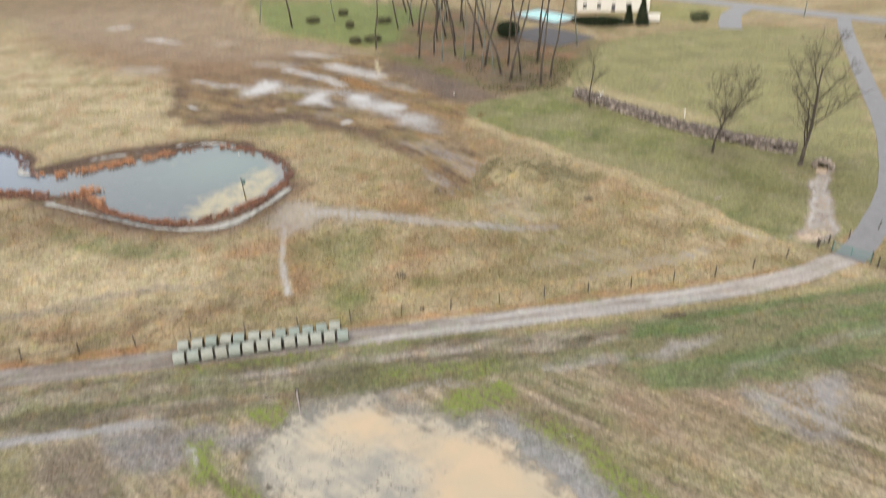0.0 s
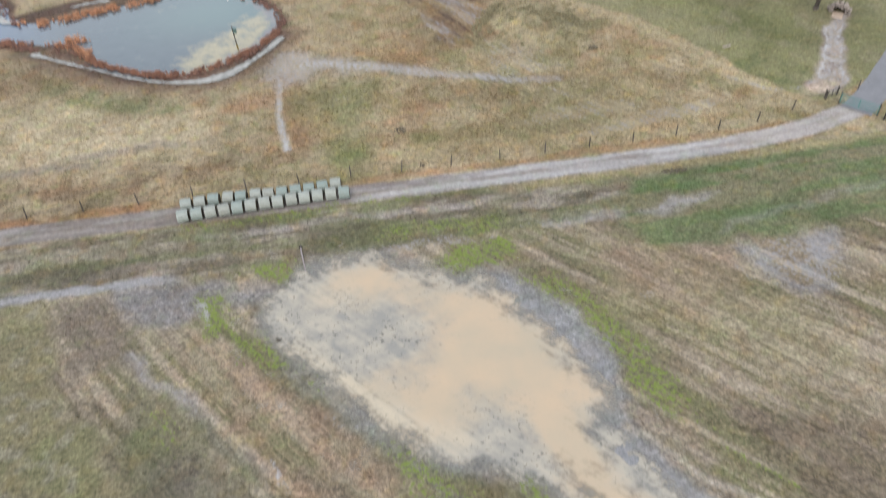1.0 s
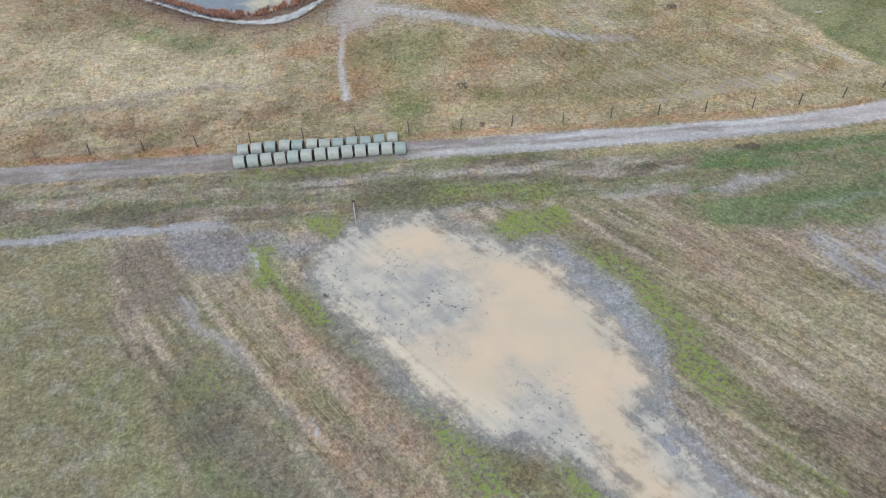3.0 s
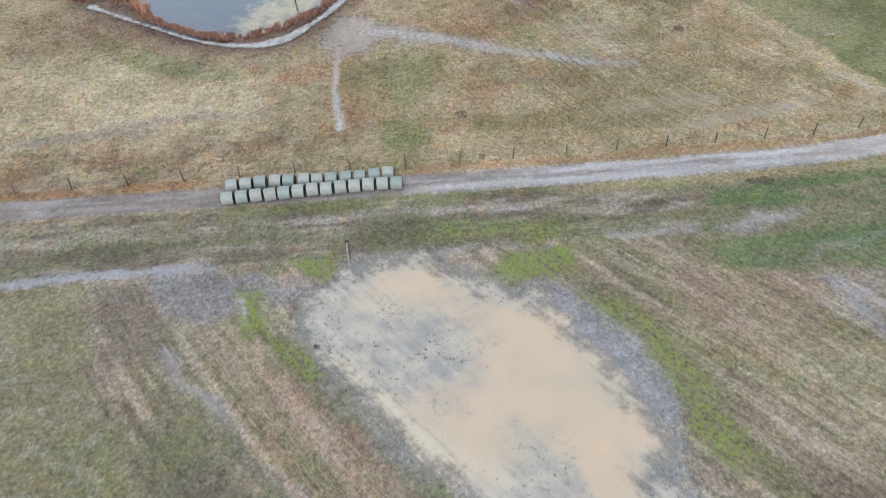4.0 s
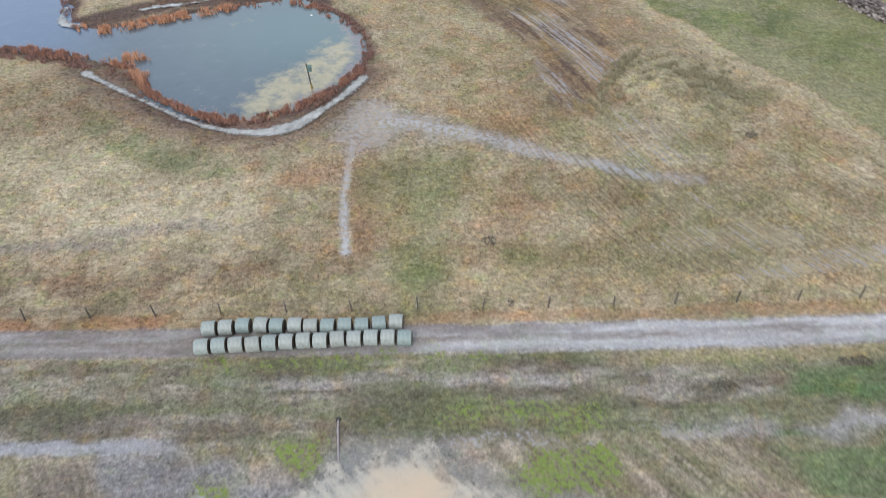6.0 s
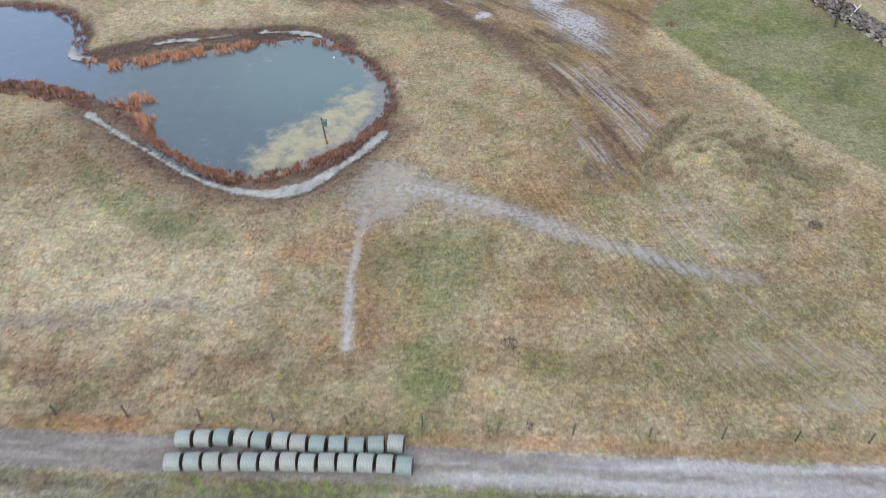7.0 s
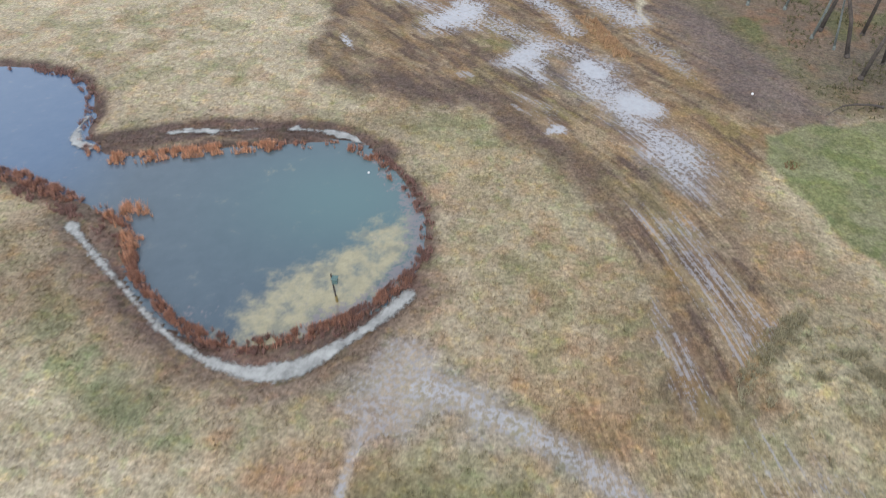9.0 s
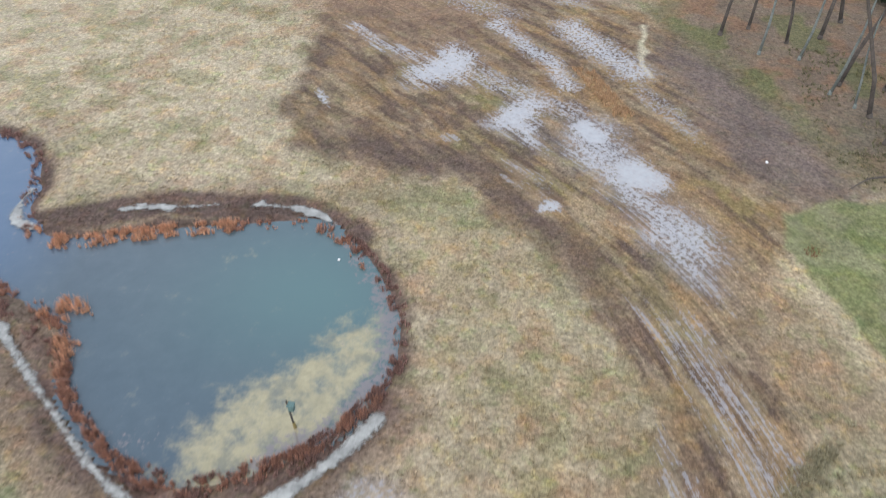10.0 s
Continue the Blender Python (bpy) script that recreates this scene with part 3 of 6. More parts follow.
def height(x, y):
    z = 0.14 * (fbm(x, y, 14, 3) - 0.5) + 0.10 * (fbm(x, y, 1.6, 5, 3) - 0.5)
    d = poly_dist(x, y, POND) + 0.8 * (fbm(x, y, 2.5, 8) - 0.5)
    z = np.where(d < 3, z * sstep(0, 3, d), z) - 0.28 * (1 - sstep(0.2, 2.6, d)) - np.clip(-d * 0.3, 0, 1.6)
    dt, at = seg_dist(x, y, TRENCH)
    z -= 0.28 * (1 - sstep(0.3, 1.1, dt - 0.25 - 0.35 * np.sin(math.pi * at)))
    for line in BACKWATERS:
        z -= 0.3 * (1 - sstep(0.3, 1.1, seg_dist(x, y, line)[0] - 0.2))
    dd, _ = seg_dist(x, y, DITCH)
    z -= 0.12 * (1 - sstep(0.2, 0.7, dd))
    df = poly_dist(x, y, FLOOD)
    z = z * sstep(-1.5, 2.5, df) - 0.10 * (1 - sstep(-2.5, 1.0, df))
    z += 0.75 * sstep(0, 6, -poly_dist(x, y, BERM)) * (0.7 + 0.6 * fbm(x, y, 3, 11))
    k, _ = seg_dist(x, y, TRACK)
    z = z * sstep(1.0, 2.2, k) + 0.05 * (1 - sstep(0.9, 1.7, k)) - 0.07 * np.exp(-((k - 0.75) / 0.22) ** 2)
    r, _ = seg_dist(x, y, ROAD)
    z = z * sstep(1.2, 3.2, r)
    b, _ = seg_dist(x, y, BROOK)
    z -= 0.22 * (1 - sstep(0.6, 2.2, b))
    return z


STRAW, PALE, TANG, BROWN, RUST = (0.33, 0.255, 0.145), (0.42, 0.345, 0.225), (0.29, 0.215, 0.125), (0.20, 0.14, 0.085), (0.30, 0.145, 0.065)
GREEN, OLIV = (0.13, 0.165, 0.055), (0.185, 0.17, 0.08)
LAWNC, LITTER, MAROON = (0.195, 0.19, 0.08), (0.165, 0.115, 0.08), (0.13, 0.075, 0.06)


def layers(c, wx, wy):
    """Brushes that lay colour on c, and masks for them."""
    def lay(colour, f):
        c[:] += (np.array(colour) - c) * np.clip(f, 0, 1)[..., None]

    def within(pts, soft=1.2):
        return sstep(soft, -soft, poly_dist(wx, wy, pts))

    def spot(px, py, rx, ry, turn=0.0, hard=0.6):
        ca, sa = math.cos(turn), math.sin(turn)
        u, v = ((wx - px) * ca + (wy - py) * sa) / rx, (-(wx - px) * sa + (wy - py) * ca) / ry
        return sstep(1 + hard, 1 - hard, np.hypot(u, v))

    def along(pts, width, soft):
        return sstep(width + soft, width - soft, seg_dist(wx, wy, pts)[0])

    return lay, within, spot, along


def near_cover(x, y, wx, wy, la, lc, n2, n3, f, o):
    """The verge and the crop field on the near side of the track."""
    c = np.zeros((len(x), 3))
    lay, within, spot, along = layers(c, wx, wy)
    row1, row2, row3 = fbm(la / 12, lc, 1.5, 19), fbm(la / 16, lc, 0.9, 22, 3), fbm(la / 9, lc, 3.2, 23)
    band1, band2, fleck = fbm(x / 7, y, 0.8, 16), fbm(x / 5, y, 1.8, 15), fbm(x, y, 1.1, 43, 4)
    # verge, drawn out along the track
    lay((0.25, 0.215, 0.14), np.ones(len(x)))
    lay((0.155, 0.122, 0.085), sstep(0.44, 0.6, band2) * 0.75)
    lay((0.35, 0.30, 0.245), sstep(0.5, 0.62, band1) * 0.75)
    lay((0.17, 0.19, 0.07), sstep(0.48, 0.6, fbm(x / 4, y, 2.2, 17)) * 0.6)
    lay((0.37, 0.32, 0.285), sstep(0.75, 0.25, np.abs(wy - 52.6)) * sstep(-9, -5, x) * sstep(25, 20, x) * (0.15 + 1.1 * band1))
    lay((0.37, 0.32, 0.25), within([(-29, 52.6), (-18.8, 53), (-13.6, 51.3), (-29, 50.8)], 0.7) * (0.1 + 1.0 * band1))
    lay((0.135, 0.112, 0.08), spot(-18, 49.5, 10, 0.9) * 0.65 + spot(-9, 50.8, 5, 0.6) * 0.4)
    lay((0.34, 0.275, 0.13), sstep(22, 28, x) * sstep(1.3, 0.3, np.abs(y - 53.9)) * 0.8)
    lay((0.115, 0.098, 0.06), within([(3.2, 52), (9.9, 51.9), (10.7, 49.3), (6.1, 48), (3.4, 48.8)], 1.6) * 0.6 + spot(30.4, 51, 1.9, 0.7) * 0.7)
    lay((0.145, 0.18, 0.06), spot(16, 49.4, 7, 1.3) * 0.75 + spot(3, 54.4, 11, 0.6) * 0.7 + spot(-1.2, 46.6, 3.4, 1.6) * 0.4 + spot(-6, 52.6, 3, 1.0) * 0.35)
    # crop field in rows
    lay((0.235, 0.185, 0.118), f)
    lay((0.29, 0.235, 0.15), f * sstep(0.45, 0.6, n2) * 0.6)
    lay((0.15, 0.112, 0.076), f * sstep(0.48, 0.62, row3) * 0.75)
    lay((0.20, 0.19, 0.08), f * sstep(0.48, 0.58, fbm(la / 4, lc, 4, 24)) * 0.7)
    lay((0.145, 0.15, 0.06), f * sstep(0.52, 0.62, fbm(la / 10, lc, 1.2, 26)) * 0.5)
    lay((0.36, 0.29, 0.20), f * sstep(0.53, 0.62, row1) * 0.6)
    lay((0.43, 0.345, 0.25), f * sstep(0.57, 0.64, row2) * 0.7)
    lay((0.275, 0.175, 0.12), f * within([(30, 43), (41.3, 41.5), (41, 37), (34.7, 33.1), (29, 36.7)], 1.2) * 0.55)
    lay((0.15, 0.108, 0.078), f * within([(32.9, 24.6), (36.6, 23.3), (42, 20.4), (44, 8), (38, 8), (34.3, 18.3)], 1.2) * 0.7)
    lay((0.265, 0.23, 0.115), f * (spot(40, 32, 3.4, 8, 0.6) * 0.6 + spot(33, 33, 2, 8, 0.62) * 0.3))
    # rust-brown stubble between the olive field and the flood
    st = within(STUBBLE, 1.0) * f
    lay((0.285, 0.185, 0.115), st * sstep(0.34, 0.6, 0.5 * (n3 + row3)) * 0.9)
    lay((0.19, 0.13, 0.085), st * sstep(0.48, 0.6, row3) * 0.6)
    lay((0.40, 0.285, 0.19), st * sstep(0.48, 0.58, row2) * 0.8)
    lay((0.225, 0.195, 0.10), o)
    lay((0.27, 0.235, 0.125), o * sstep(0.45, 0.6, n2) * 0.6)
    lay((0.19, 0.195, 0.075), o * sstep(0.48, 0.62, fbm(x, y, 6, 87)) * 0.5)
    lay((0.285, 0.26, 0.19), o * sstep(0.58, 0.68, fleck) * 0.5)
    # weedy strip beside it, bare soil above
    wd = within(WEEDY, 0.9) * f
    lay((0.195, 0.172, 0.105), wd * 0.85)
    lay((0.165, 0.185, 0.07), wd * sstep(0.44, 0.6, 0.5 * (n3 + row3)) * 0.7)
    lay((0.145, 0.125, 0.095), wd * (spot(-7.4, 26.2, 2.6, 2.4) * 0.7 + spot(-2.5, 22.5, 1.6, 5, 0.6) * 0.5))
    lay((0.175, 0.138, 0.105), within(BARE_SOIL, 1.2) * (0.35 + 0.7 * n2))
    lay((0.215, 0.165, 0.125), within(BARE_SOIL, 1.0) * sstep(0.5, 0.62, fleck) * 0.6)
    lay((0.235, 0.225, 0.235), within([(-13.6, 46.9), (-7.5, 47), (-2.4, 45.2), (0.5, 43.6), (0.5, 42), (-3, 42.6), (-6.5, 42), (-7.8, 40.8), (-10.9, 42.5), (-12.9, 45.5)], 0.9) * 0.85)
    lay((0.36, 0.295, 0.225), spot(-1.6, 44.6, 1.9, 0.9, -0.55) * 0.75)
    rut = along([(-11.3, 38.9), (-8, 35.2), (-5.4, 31.6), (-2.1, 27.2), (0.5, 23.3), (3.6, 19.3), (7, 13)], 0.5, 0.45) * (0.45 + 0.55 * sstep(30, 34, y))
    lay((0.285, 0.25, 0.245), rut * 0.75)
    strip_w = sstep(0.8, 0.3, np.abs(wy - 47.35)) * sstep(-6, -11, x)
    lay((0.30, 0.295, 0.31), strip_w * 0.9)
    # wheat-green strip by the road
    g = within(GREEN_FIELD, 0.9)
    lay((0.20, 0.185, 0.095), g * 0.9)
    lay((0.12, 0.18, 0.06), g * sstep(0.45, 0.58, fbm(x / 6, y, 1.0, 89)) * 0.75)
    lay((0.09, 0.165, 0.05), g * (within([(33.7, 51.2), (38.6, 52.8), (49, 52.6), (48, 50), (38.5, 50)], 0.6) * 0.7 + within([(36.5, 44.5), (46, 46.3), (70, 49), (70, 43), (43, 41.6), (37.1, 41.8)], 0.9) * 0.5) * sstep(0.3, 0.55, band2))
    lay((0.30, 0.275, 0.265), within([(26, 48.2), (34.4, 48.9), (34.2, 46.9), (26, 46.9)], 0.6) * 0.6 + within([(35.4, 47.7), (39.5, 49), (45, 48.6), (38.1, 46.7)], 0.6) * 0.75 + g * along([(42, 43), (50, 44.5), (66, 47.5)], 0.4, 0.6) * 0.35)
    lay((0.27, 0.265, 0.28), within([(41.5, 40.3), (52, 41), (49, 34), (44.5, 33.5)], 1.2) * sstep(0.4, 0.56, 0.5 * (row1 + n3)) * 0.85)
    # wet margins and weeds round the flood
    dfl = poly_dist(wx, wy, FLOOD)
    lay((0.25, 0.25, 0.245), sstep(2.6, 0.6, dfl + 1.6 * (row2 - 0.5)) * sstep(48.5, 46, y) * 0.85)
    wet_e = within([(20.2, 41), (21.6, 41.4), (23.8, 38.4), (25.5, 34.7), (27.4, 31.5), (27.3, 29.6), (25.1, 28), (22, 33), (20, 38)], 0.7)
    wet_s = within([(23.4, 25.6), (25.4, 24.7), (27, 21.1), (28.7, 17.7), (32, 12), (26, 10), (23.7, 19.4), (22.9, 22)], 0.8)
    lay((0.27, 0.275, 0.29), np.maximum(wet_e, wet_s) * (0.6 + 0.5 * n2))
    lay((0.16, 0.16, 0.16), np.maximum(wet_e, wet_s) * sstep(0.56, 0.64, fleck) * 0.45)
    lay((0.30, 0.235, 0.18), within([(25, 26.6), (26.6, 26.4), (28.2, 23.6), (30.5, 20), (29.8, 19.6), (26.4, 23.6)], 0.4) * 0.85)
    lay((0.44, 0.38, 0.31), along([(24.8, 25), (26.1, 23.4), (27.2, 21.8), (28.2, 20.2), (29.2, 18.8), (31.5, 16.2), (35, 12)], 0.25, 0.3) * 0.85)
    for line in ([(6.8, 28.3), (9.2, 25.2), (12.6, 20.6), (16, 16)], [(12.6, 24.8), (14.8, 22.2), (18, 17.6)], [(14.4, 24.2), (16.4, 21), (19, 17)]):
        lay((0.27, 0.26, 0.25), along(line, 0.22, 0.3) * sstep(0.35, 0.55, n2) * 0.8)
    lime = np.zeros(len(x))
    for thick, pts in WEEDS:
        lime = np.maximum(lime, (thick + 0.08) * sstep(1.5, -0.8, poly_dist(wx, wy, pts)))
    lime = np.maximum(lime, 0.42 * along([(30.1, 24.5), (31.1, 22.3), (32.1, 20.2), (34.3, 17.5)], 0.5, 0.8))
    lime = np.maximum(lime, 0.3 * spot(3.4, 33.4, 0.9, 4, 0.62))
    lay((0.19, 0.178, 0.085), np.clip(lime, 0, 1))
    lime *= sstep(-0.3, 0.9, dfl)
    wet = np.maximum.reduce([
        strip_w * 0.42, spot(-18.5, 47.4, 13, 0.3) * 0.5, spot(-8.5, 44.4, 3.6, 2.0, -0.3) * 0.24, spot(-5.2, 42.6, 0.9, 2.0, 0.25) * 0.5, rut * 0.36, along([(-0.2, 26.1), (1.5, 23.9)], 0.2, 0.35) * 0.66,
        spot(47, 38, 5, 3.4, 0.4) * 0.42, along([(40.5, 38.7), (41.5, 36)], 0.3, 0.5) * 0.55, wet_e * 0.3, wet_s * 0.34, spot(17.5, 47.0, 6, 0.5) * 0.4, spot(12.4, 46.8, 2.4, 0.8) * 0.42,
        spot(28, 47.3, 6, 0.4) * 0.4, along([(4.2, 29.2), (5.5, 28.1), (7.6, 28.3)], 0.1, 0.3) * 0.62, spot(31.3, 36.3, 0.7, 0.5) * 0.46, g * spot(40, 48, 4, 0.5) * 0.42])
    rows = f * (1 - o) * (0.55 + 0.35 * sstep(10, 24, x)) * sstep(0.5, 4.0, poly_dist(x, y, FLOOD)) * (1 - 0.5 * wd) * (1 - 0.6 * g)
    stub = np.clip(st + 0.55 * f * (1 - o) * sstep(24, 30, x) * (1 - g) + 0.25 * f * (1 - o), 0, 1) * (1 - np.clip(np.maximum.reduce([wet_e, wet_s, lime]), 0, 1)) * sstep(0, 2, dfl)
    return c, wet, rows, lime, np.maximum(stub, 0.3 * (1 - f) * sstep(0.5, 0.62, band1))


def cover(x, y):
    """Colour of what grows or lies on the ground, and its standing water, tufts and crop rows."""
    n1, n2, n3 = fbm(x, y, 16, 21), fbm(x, y, 5, 31), fbm(x, y, 1.8, 41, 3)
    wx, wy = x + 2.4 * (fbm(x, y, 4, 51) - 0.5), y + 2.4 * (fbm(x, y, 4, 61) - 0.5)
    la, lc = lanes(x, y)
    rx_, ry_ = wx + 2.6 * (n3 - 0.5), wy + 2.6 * (fbm(x, y, 1.6, 63, 4) - 0.5)
    c = np.zeros((*x.shape, 3))
    wet, tuft, rows = np.zeros(x.shape), np.ones(x.shape), np.zeros(x.shape)

    lay, within, spot, along = layers(c, wx, wy)

    def pool(pts, soft, top):
        return top * sstep(soft, -soft, poly_dist(rx_, ry_, pts))

    # dry meadow
    lay(TANG, np.ones(x.shape))
    lay(STRAW, sstep(0.38, 0.6, n1))
    lay(PALE, sstep(0.5, 0.68, n2) * 0.6)
    lay(BROWN, sstep(0.55, 0.7, fbm(x, y, 7, 71)) * 0.45)
    lay(OLIV, sstep(0.52, 0.68, fbm(x, y, 6, 81)) * 0.4)
    lay(PALE, spot(-23.8, 78.4, 22, 8, -0.25) * 0.7 + spot(-30.3, 68.7, 20, 5) * 0.3)
    lay(PALE, spot(-25.2, 139.7, 22, 20) * 0.9)
    lay(PALE, spot(-70, 160, 45, 40) * 0.85)
    lay(STRAW, spot(13.8, 98.6, 7, 16, 0.3) * 0.6)
    lay(BROWN, (spot(-29.6, 63, 28, 5) * 0.35 + spot(-13.8, 62, 18, 4) * 0.3) * sstep(0.4, 0.62, fbm(x / 4, y, 1.1, 73)))
    lay((0.30, 0.185, 0.10), sstep(0.53, 0.66, fbm(x, y, 4.4, 74)) * 0.5)
    lay((0.20, 0.19, 0.085), sstep(0.53, 0.64, fbm(x, y, 3.4, 75)) * 0.5)
    lay((0.37, 0.30, 0.19), sstep(0.54, 0.64, fbm(x, y, 2.6, 76, 3)) * 0.5)
    lay((0.17, 0.125, 0.085), sstep(0.56, 0.66, fbm(x / 4, y, 0.9, 78, 3)) * sstep(84, 70, y) * sstep(6, -4, x) * 0.35)
    lay(PALE, (spot(-21, 77, 14, 6, -0.3) + spot(-24, 70, 16, 4)) * (0.15 + 0.75 * n2))
    lay(RUST, sstep(1.3, 0.3, np.abs(y - 58.7 - 0.9 * (n3 - 0.5))) * sstep(-3, -10, x) * 0.75 * sstep(0.3, 0.6, n2))
    lay(RUST, sstep(0.9, 0.2, np.abs(y - 58.3 - 1.0 * (n3 - 0.5))) * sstep(-6, 4, x) * sstep(64, 50, x) * 0.45)
    lay((0.27, 0.155, 0.085), sstep(3.4, 0.6, seg_dist(wx - 0.9, wy, DITCH)[0]) * (0.25 + 0.6 * n3))
    lay((0.31, 0.215, 0.14), spot(-1.7, 77.6, 2.4, 2.2) * 0.7)
    lay(RUST, spot(17.1, 84.3, 4, 2.4, -0.5) * 0.35 + spot(6.5, 71, 3, 4) * 0.25 + spot(18, 71.5, 4, 3) * 0.2 + spot(-1.8, 77.4, 2.4, 2.6) * 0.35 + spot(19.6, 87.1, 3.5, 4) * 0.22)
    lay(GREEN, (spot(8.6, 62, 2.4, 3.6) * 0.5 + spot(9.2, 67.8, 2.8, 5, 0.2) * 0.35 + spot(7.4, 75.7, 4, 5) * 0.4 + spot(22.3, 63.8, 8, 3) * 0.25) * (0.5 + n3))
    lay(OLIV, spot(33.4, 69.3, 13, 10) * 0.35 + spot(-15.6, 80.6, 6, 2.6, -0.3) * 0.45 + spot(-24.6, 86.2, 6, 2.6, -0.6) * 0.5)
    lay((0.17, 0.19, 0.085), (spot(-23, 84.6, 6, 2.2, -0.7) + spot(-14, 80, 5, 2, -0.4)) * sstep(0.36, 0.56, n3) * 0.75)
    lay(BROWN, spot(-35, 90, 9, 6, -0.4) * 0.5 * (0.5 + n3))
    lay((0.215, 0.19, 0.18), (spot(-15, 70, 7, 0.9) + spot(-26, 68, 8, 0.8)) * 0.45)
    lay(STRAW, spot(26.3, 61.3, 26, 1.6) * 0.6)
    lay(GREEN, spot(16, 115.4, 4, 9) * 0.25 + spot(1.5, 119.6, 12, 2.5) * 0.25)
    # banks of the pond
    dp = poly_dist(wx, wy, POND)
    back = seg_dist(wx, wy, [(-39.9, 116), (-39.8, 112.6), (-37, 110.4), (-32, 112.6), (-28.4, 114.7), (-24.3, 115.6), (-20.2, 116.6), (-15, 117.4), (-9.2, 116.9), (-5, 114.5)])[0]
    lay((0.10, 0.062, 0.053), np.maximum(sstep(2.7, 1.0, dp) * sstep(97, 101, y), sstep(2.9, 1.3, back)) * 0.92)
    lay((0.27, 0.21, 0.15), sstep(1.2, 0.2, np.abs(np.minimum(dp - 3.4, back - 3.4))) * sstep(100, 106, y) * 0.4)
    tr_d = seg_dist(wx, wy, TRENCH)[0]
    lay((0.22, 0.165, 0.11), sstep(7.5, 2.0, tr_d + 4 * (n2 - 0.5)) * 0.4)
    lay((0.14, 0.10, 0.078), sstep(3.8, 1.0, tr_d + 1.6 * (n3 - 0.5)) * 0.85)
    lay(MAROON, sstep(4.4, 1.6, dp) * sstep(101, 97, y) * 0.7)
    lay((0.22, 0.15, 0.095), sstep(2.0, 0.5, np.abs(dp - 4.2)) * sstep(99, 95, y) * 0.6)
    # brushy mound
    lay((0.30, 0.26, 0.155), within(BERM, 1.5) * 0.6)
    lay((0.14, 0.13, 0.07), along([(28, 88.6), (31, 94.3), (33.8, 98.6)], 0.7, 0.6) * 0.95 + spot(41, 91.2, 5.5, 2.0, -0.55) * 0.5 + spot(37.5, 88.6, 3.5, 1.6) * 0.35)
    lay((0.37, 0.30, 0.18), sstep(2.6, 0.6, np.abs(poly_dist(wx, wy, LAWN) - 1.7)) * sstep(64, 60, x) * 0.95)
    # wet tilled ground beyond the pond
    m = sstep(1.5, -1.5, poly_dist(rx_, ry_, MUD))
    clod, clod2 = fbm(x, y, 2.2, 141, 4), fbm(x, y, 3.4, 142, 4)
    drag, drag2 = fbm(la / 7, lc, 2.6, 83), fbm(la / 9, lc, 1.3, 85, 3)
    lay((0.205, 0.143, 0.095), m * 0.85)
    lay((0.285, 0.185, 0.09), m * sstep(0.47, 0.6, 0.5 * (drag + n2)) * 0.8)
    lay((0.20, 0.17, 0.08), m * sstep(0.52, 0.64, fbm(x, y, 6, 84)) * 0.55)
    lay((0.125, 0.088, 0.072), m * sstep(0.52, 0.66, drag2) * 0.45)
    lay((0.31, 0.235, 0.15), m * sstep(0.56, 0.68, fbm(la / 8, lc, 1.6, 86)) * 0.5)
    lay((0.30, 0.19, 0.095), m * sstep(0.52, 0.62, clod) * sstep(4, 16, x) * 0.5)
    lay((0.13, 0.088, 0.068), m * sstep(0.5, 0.62, clod2) * 0.55)
    lay((0.21, 0.195, 0.075), m * sstep(0.5, 0.6, clod) * (spot(12, 128, 4, 5, 0.7) + spot(4, 141, 3, 3) + spot(30, 126, 3, 9, 0.5) * 0.7) * 0.6)
    lay((0.34, 0.21, 0.10), m * sstep(0.54, 0.64, fbm(la / 5, lc, 1.1, 87, 3)) * 0.4)
    lay((0.105, 0.072, 0.06), m * sstep(0.55, 0.65, fbm(la / 6, lc, 0.9, 88, 3)) * 0.7)
    lay((0.36, 0.28, 0.18), m * sstep(0.57, 0.66, fbm(la / 4, lc, 0.8, 90, 3)) * 0.5)
    ring = np.exp(-((poly_dist(wx, wy, MUD) + 2.0) / (1.4 + 3.0 * n2)) ** 2) * sstep(24, 10, x) * sstep(158, 146, y) * (0.45 + 0.9 * n2)
    lay((0.125, 0.088, 0.072), np.clip(ring, 0, 1) * 0.8 * sstep(0.32, 0.62, 0.5 * (clod + drag)) + m * (spot(-2.1, 128.8, 8, 3, -0.3) * 0.4 + spot(14.1, 114.5, 2.6, 9, 0.7) * 0.35))
    lay((0.60, 0.54, 0.38), along([(22.1, 163.5), (21.5, 157.6), (21.8, 153), (23.1, 149)], 0.3, 0.4) * 0.9)
    lay((0.37, 0.24, 0.12), spot(17, 144.6, 1.4, 6, 0.48) * 0.7 + spot(26.7, 124.2, 2.5, 12, 0.55) * 0.3)
    lay((0.175, 0.135, 0.12), spot(33.5, 141.8, 5.5, 20, 0.42) * 0.85)
    lay((0.24, 0.215, 0.215), pool(PUDDLE_LONG, 3.0, 0.6) + pool(PUDDLE_WHITE, 2.5, 0.4))
    grey_m = c.mean(-1, keepdims=True)
    c += (m[..., None]) * (0.85 * (grey_m + (c - grey_m) * 1.15) - c)
    lay((0.27, 0.19, 0.11), spot(33.5, 108, 4, 13, 0.45) * 0.55)
    tuft *= 1 - 0.8 * m
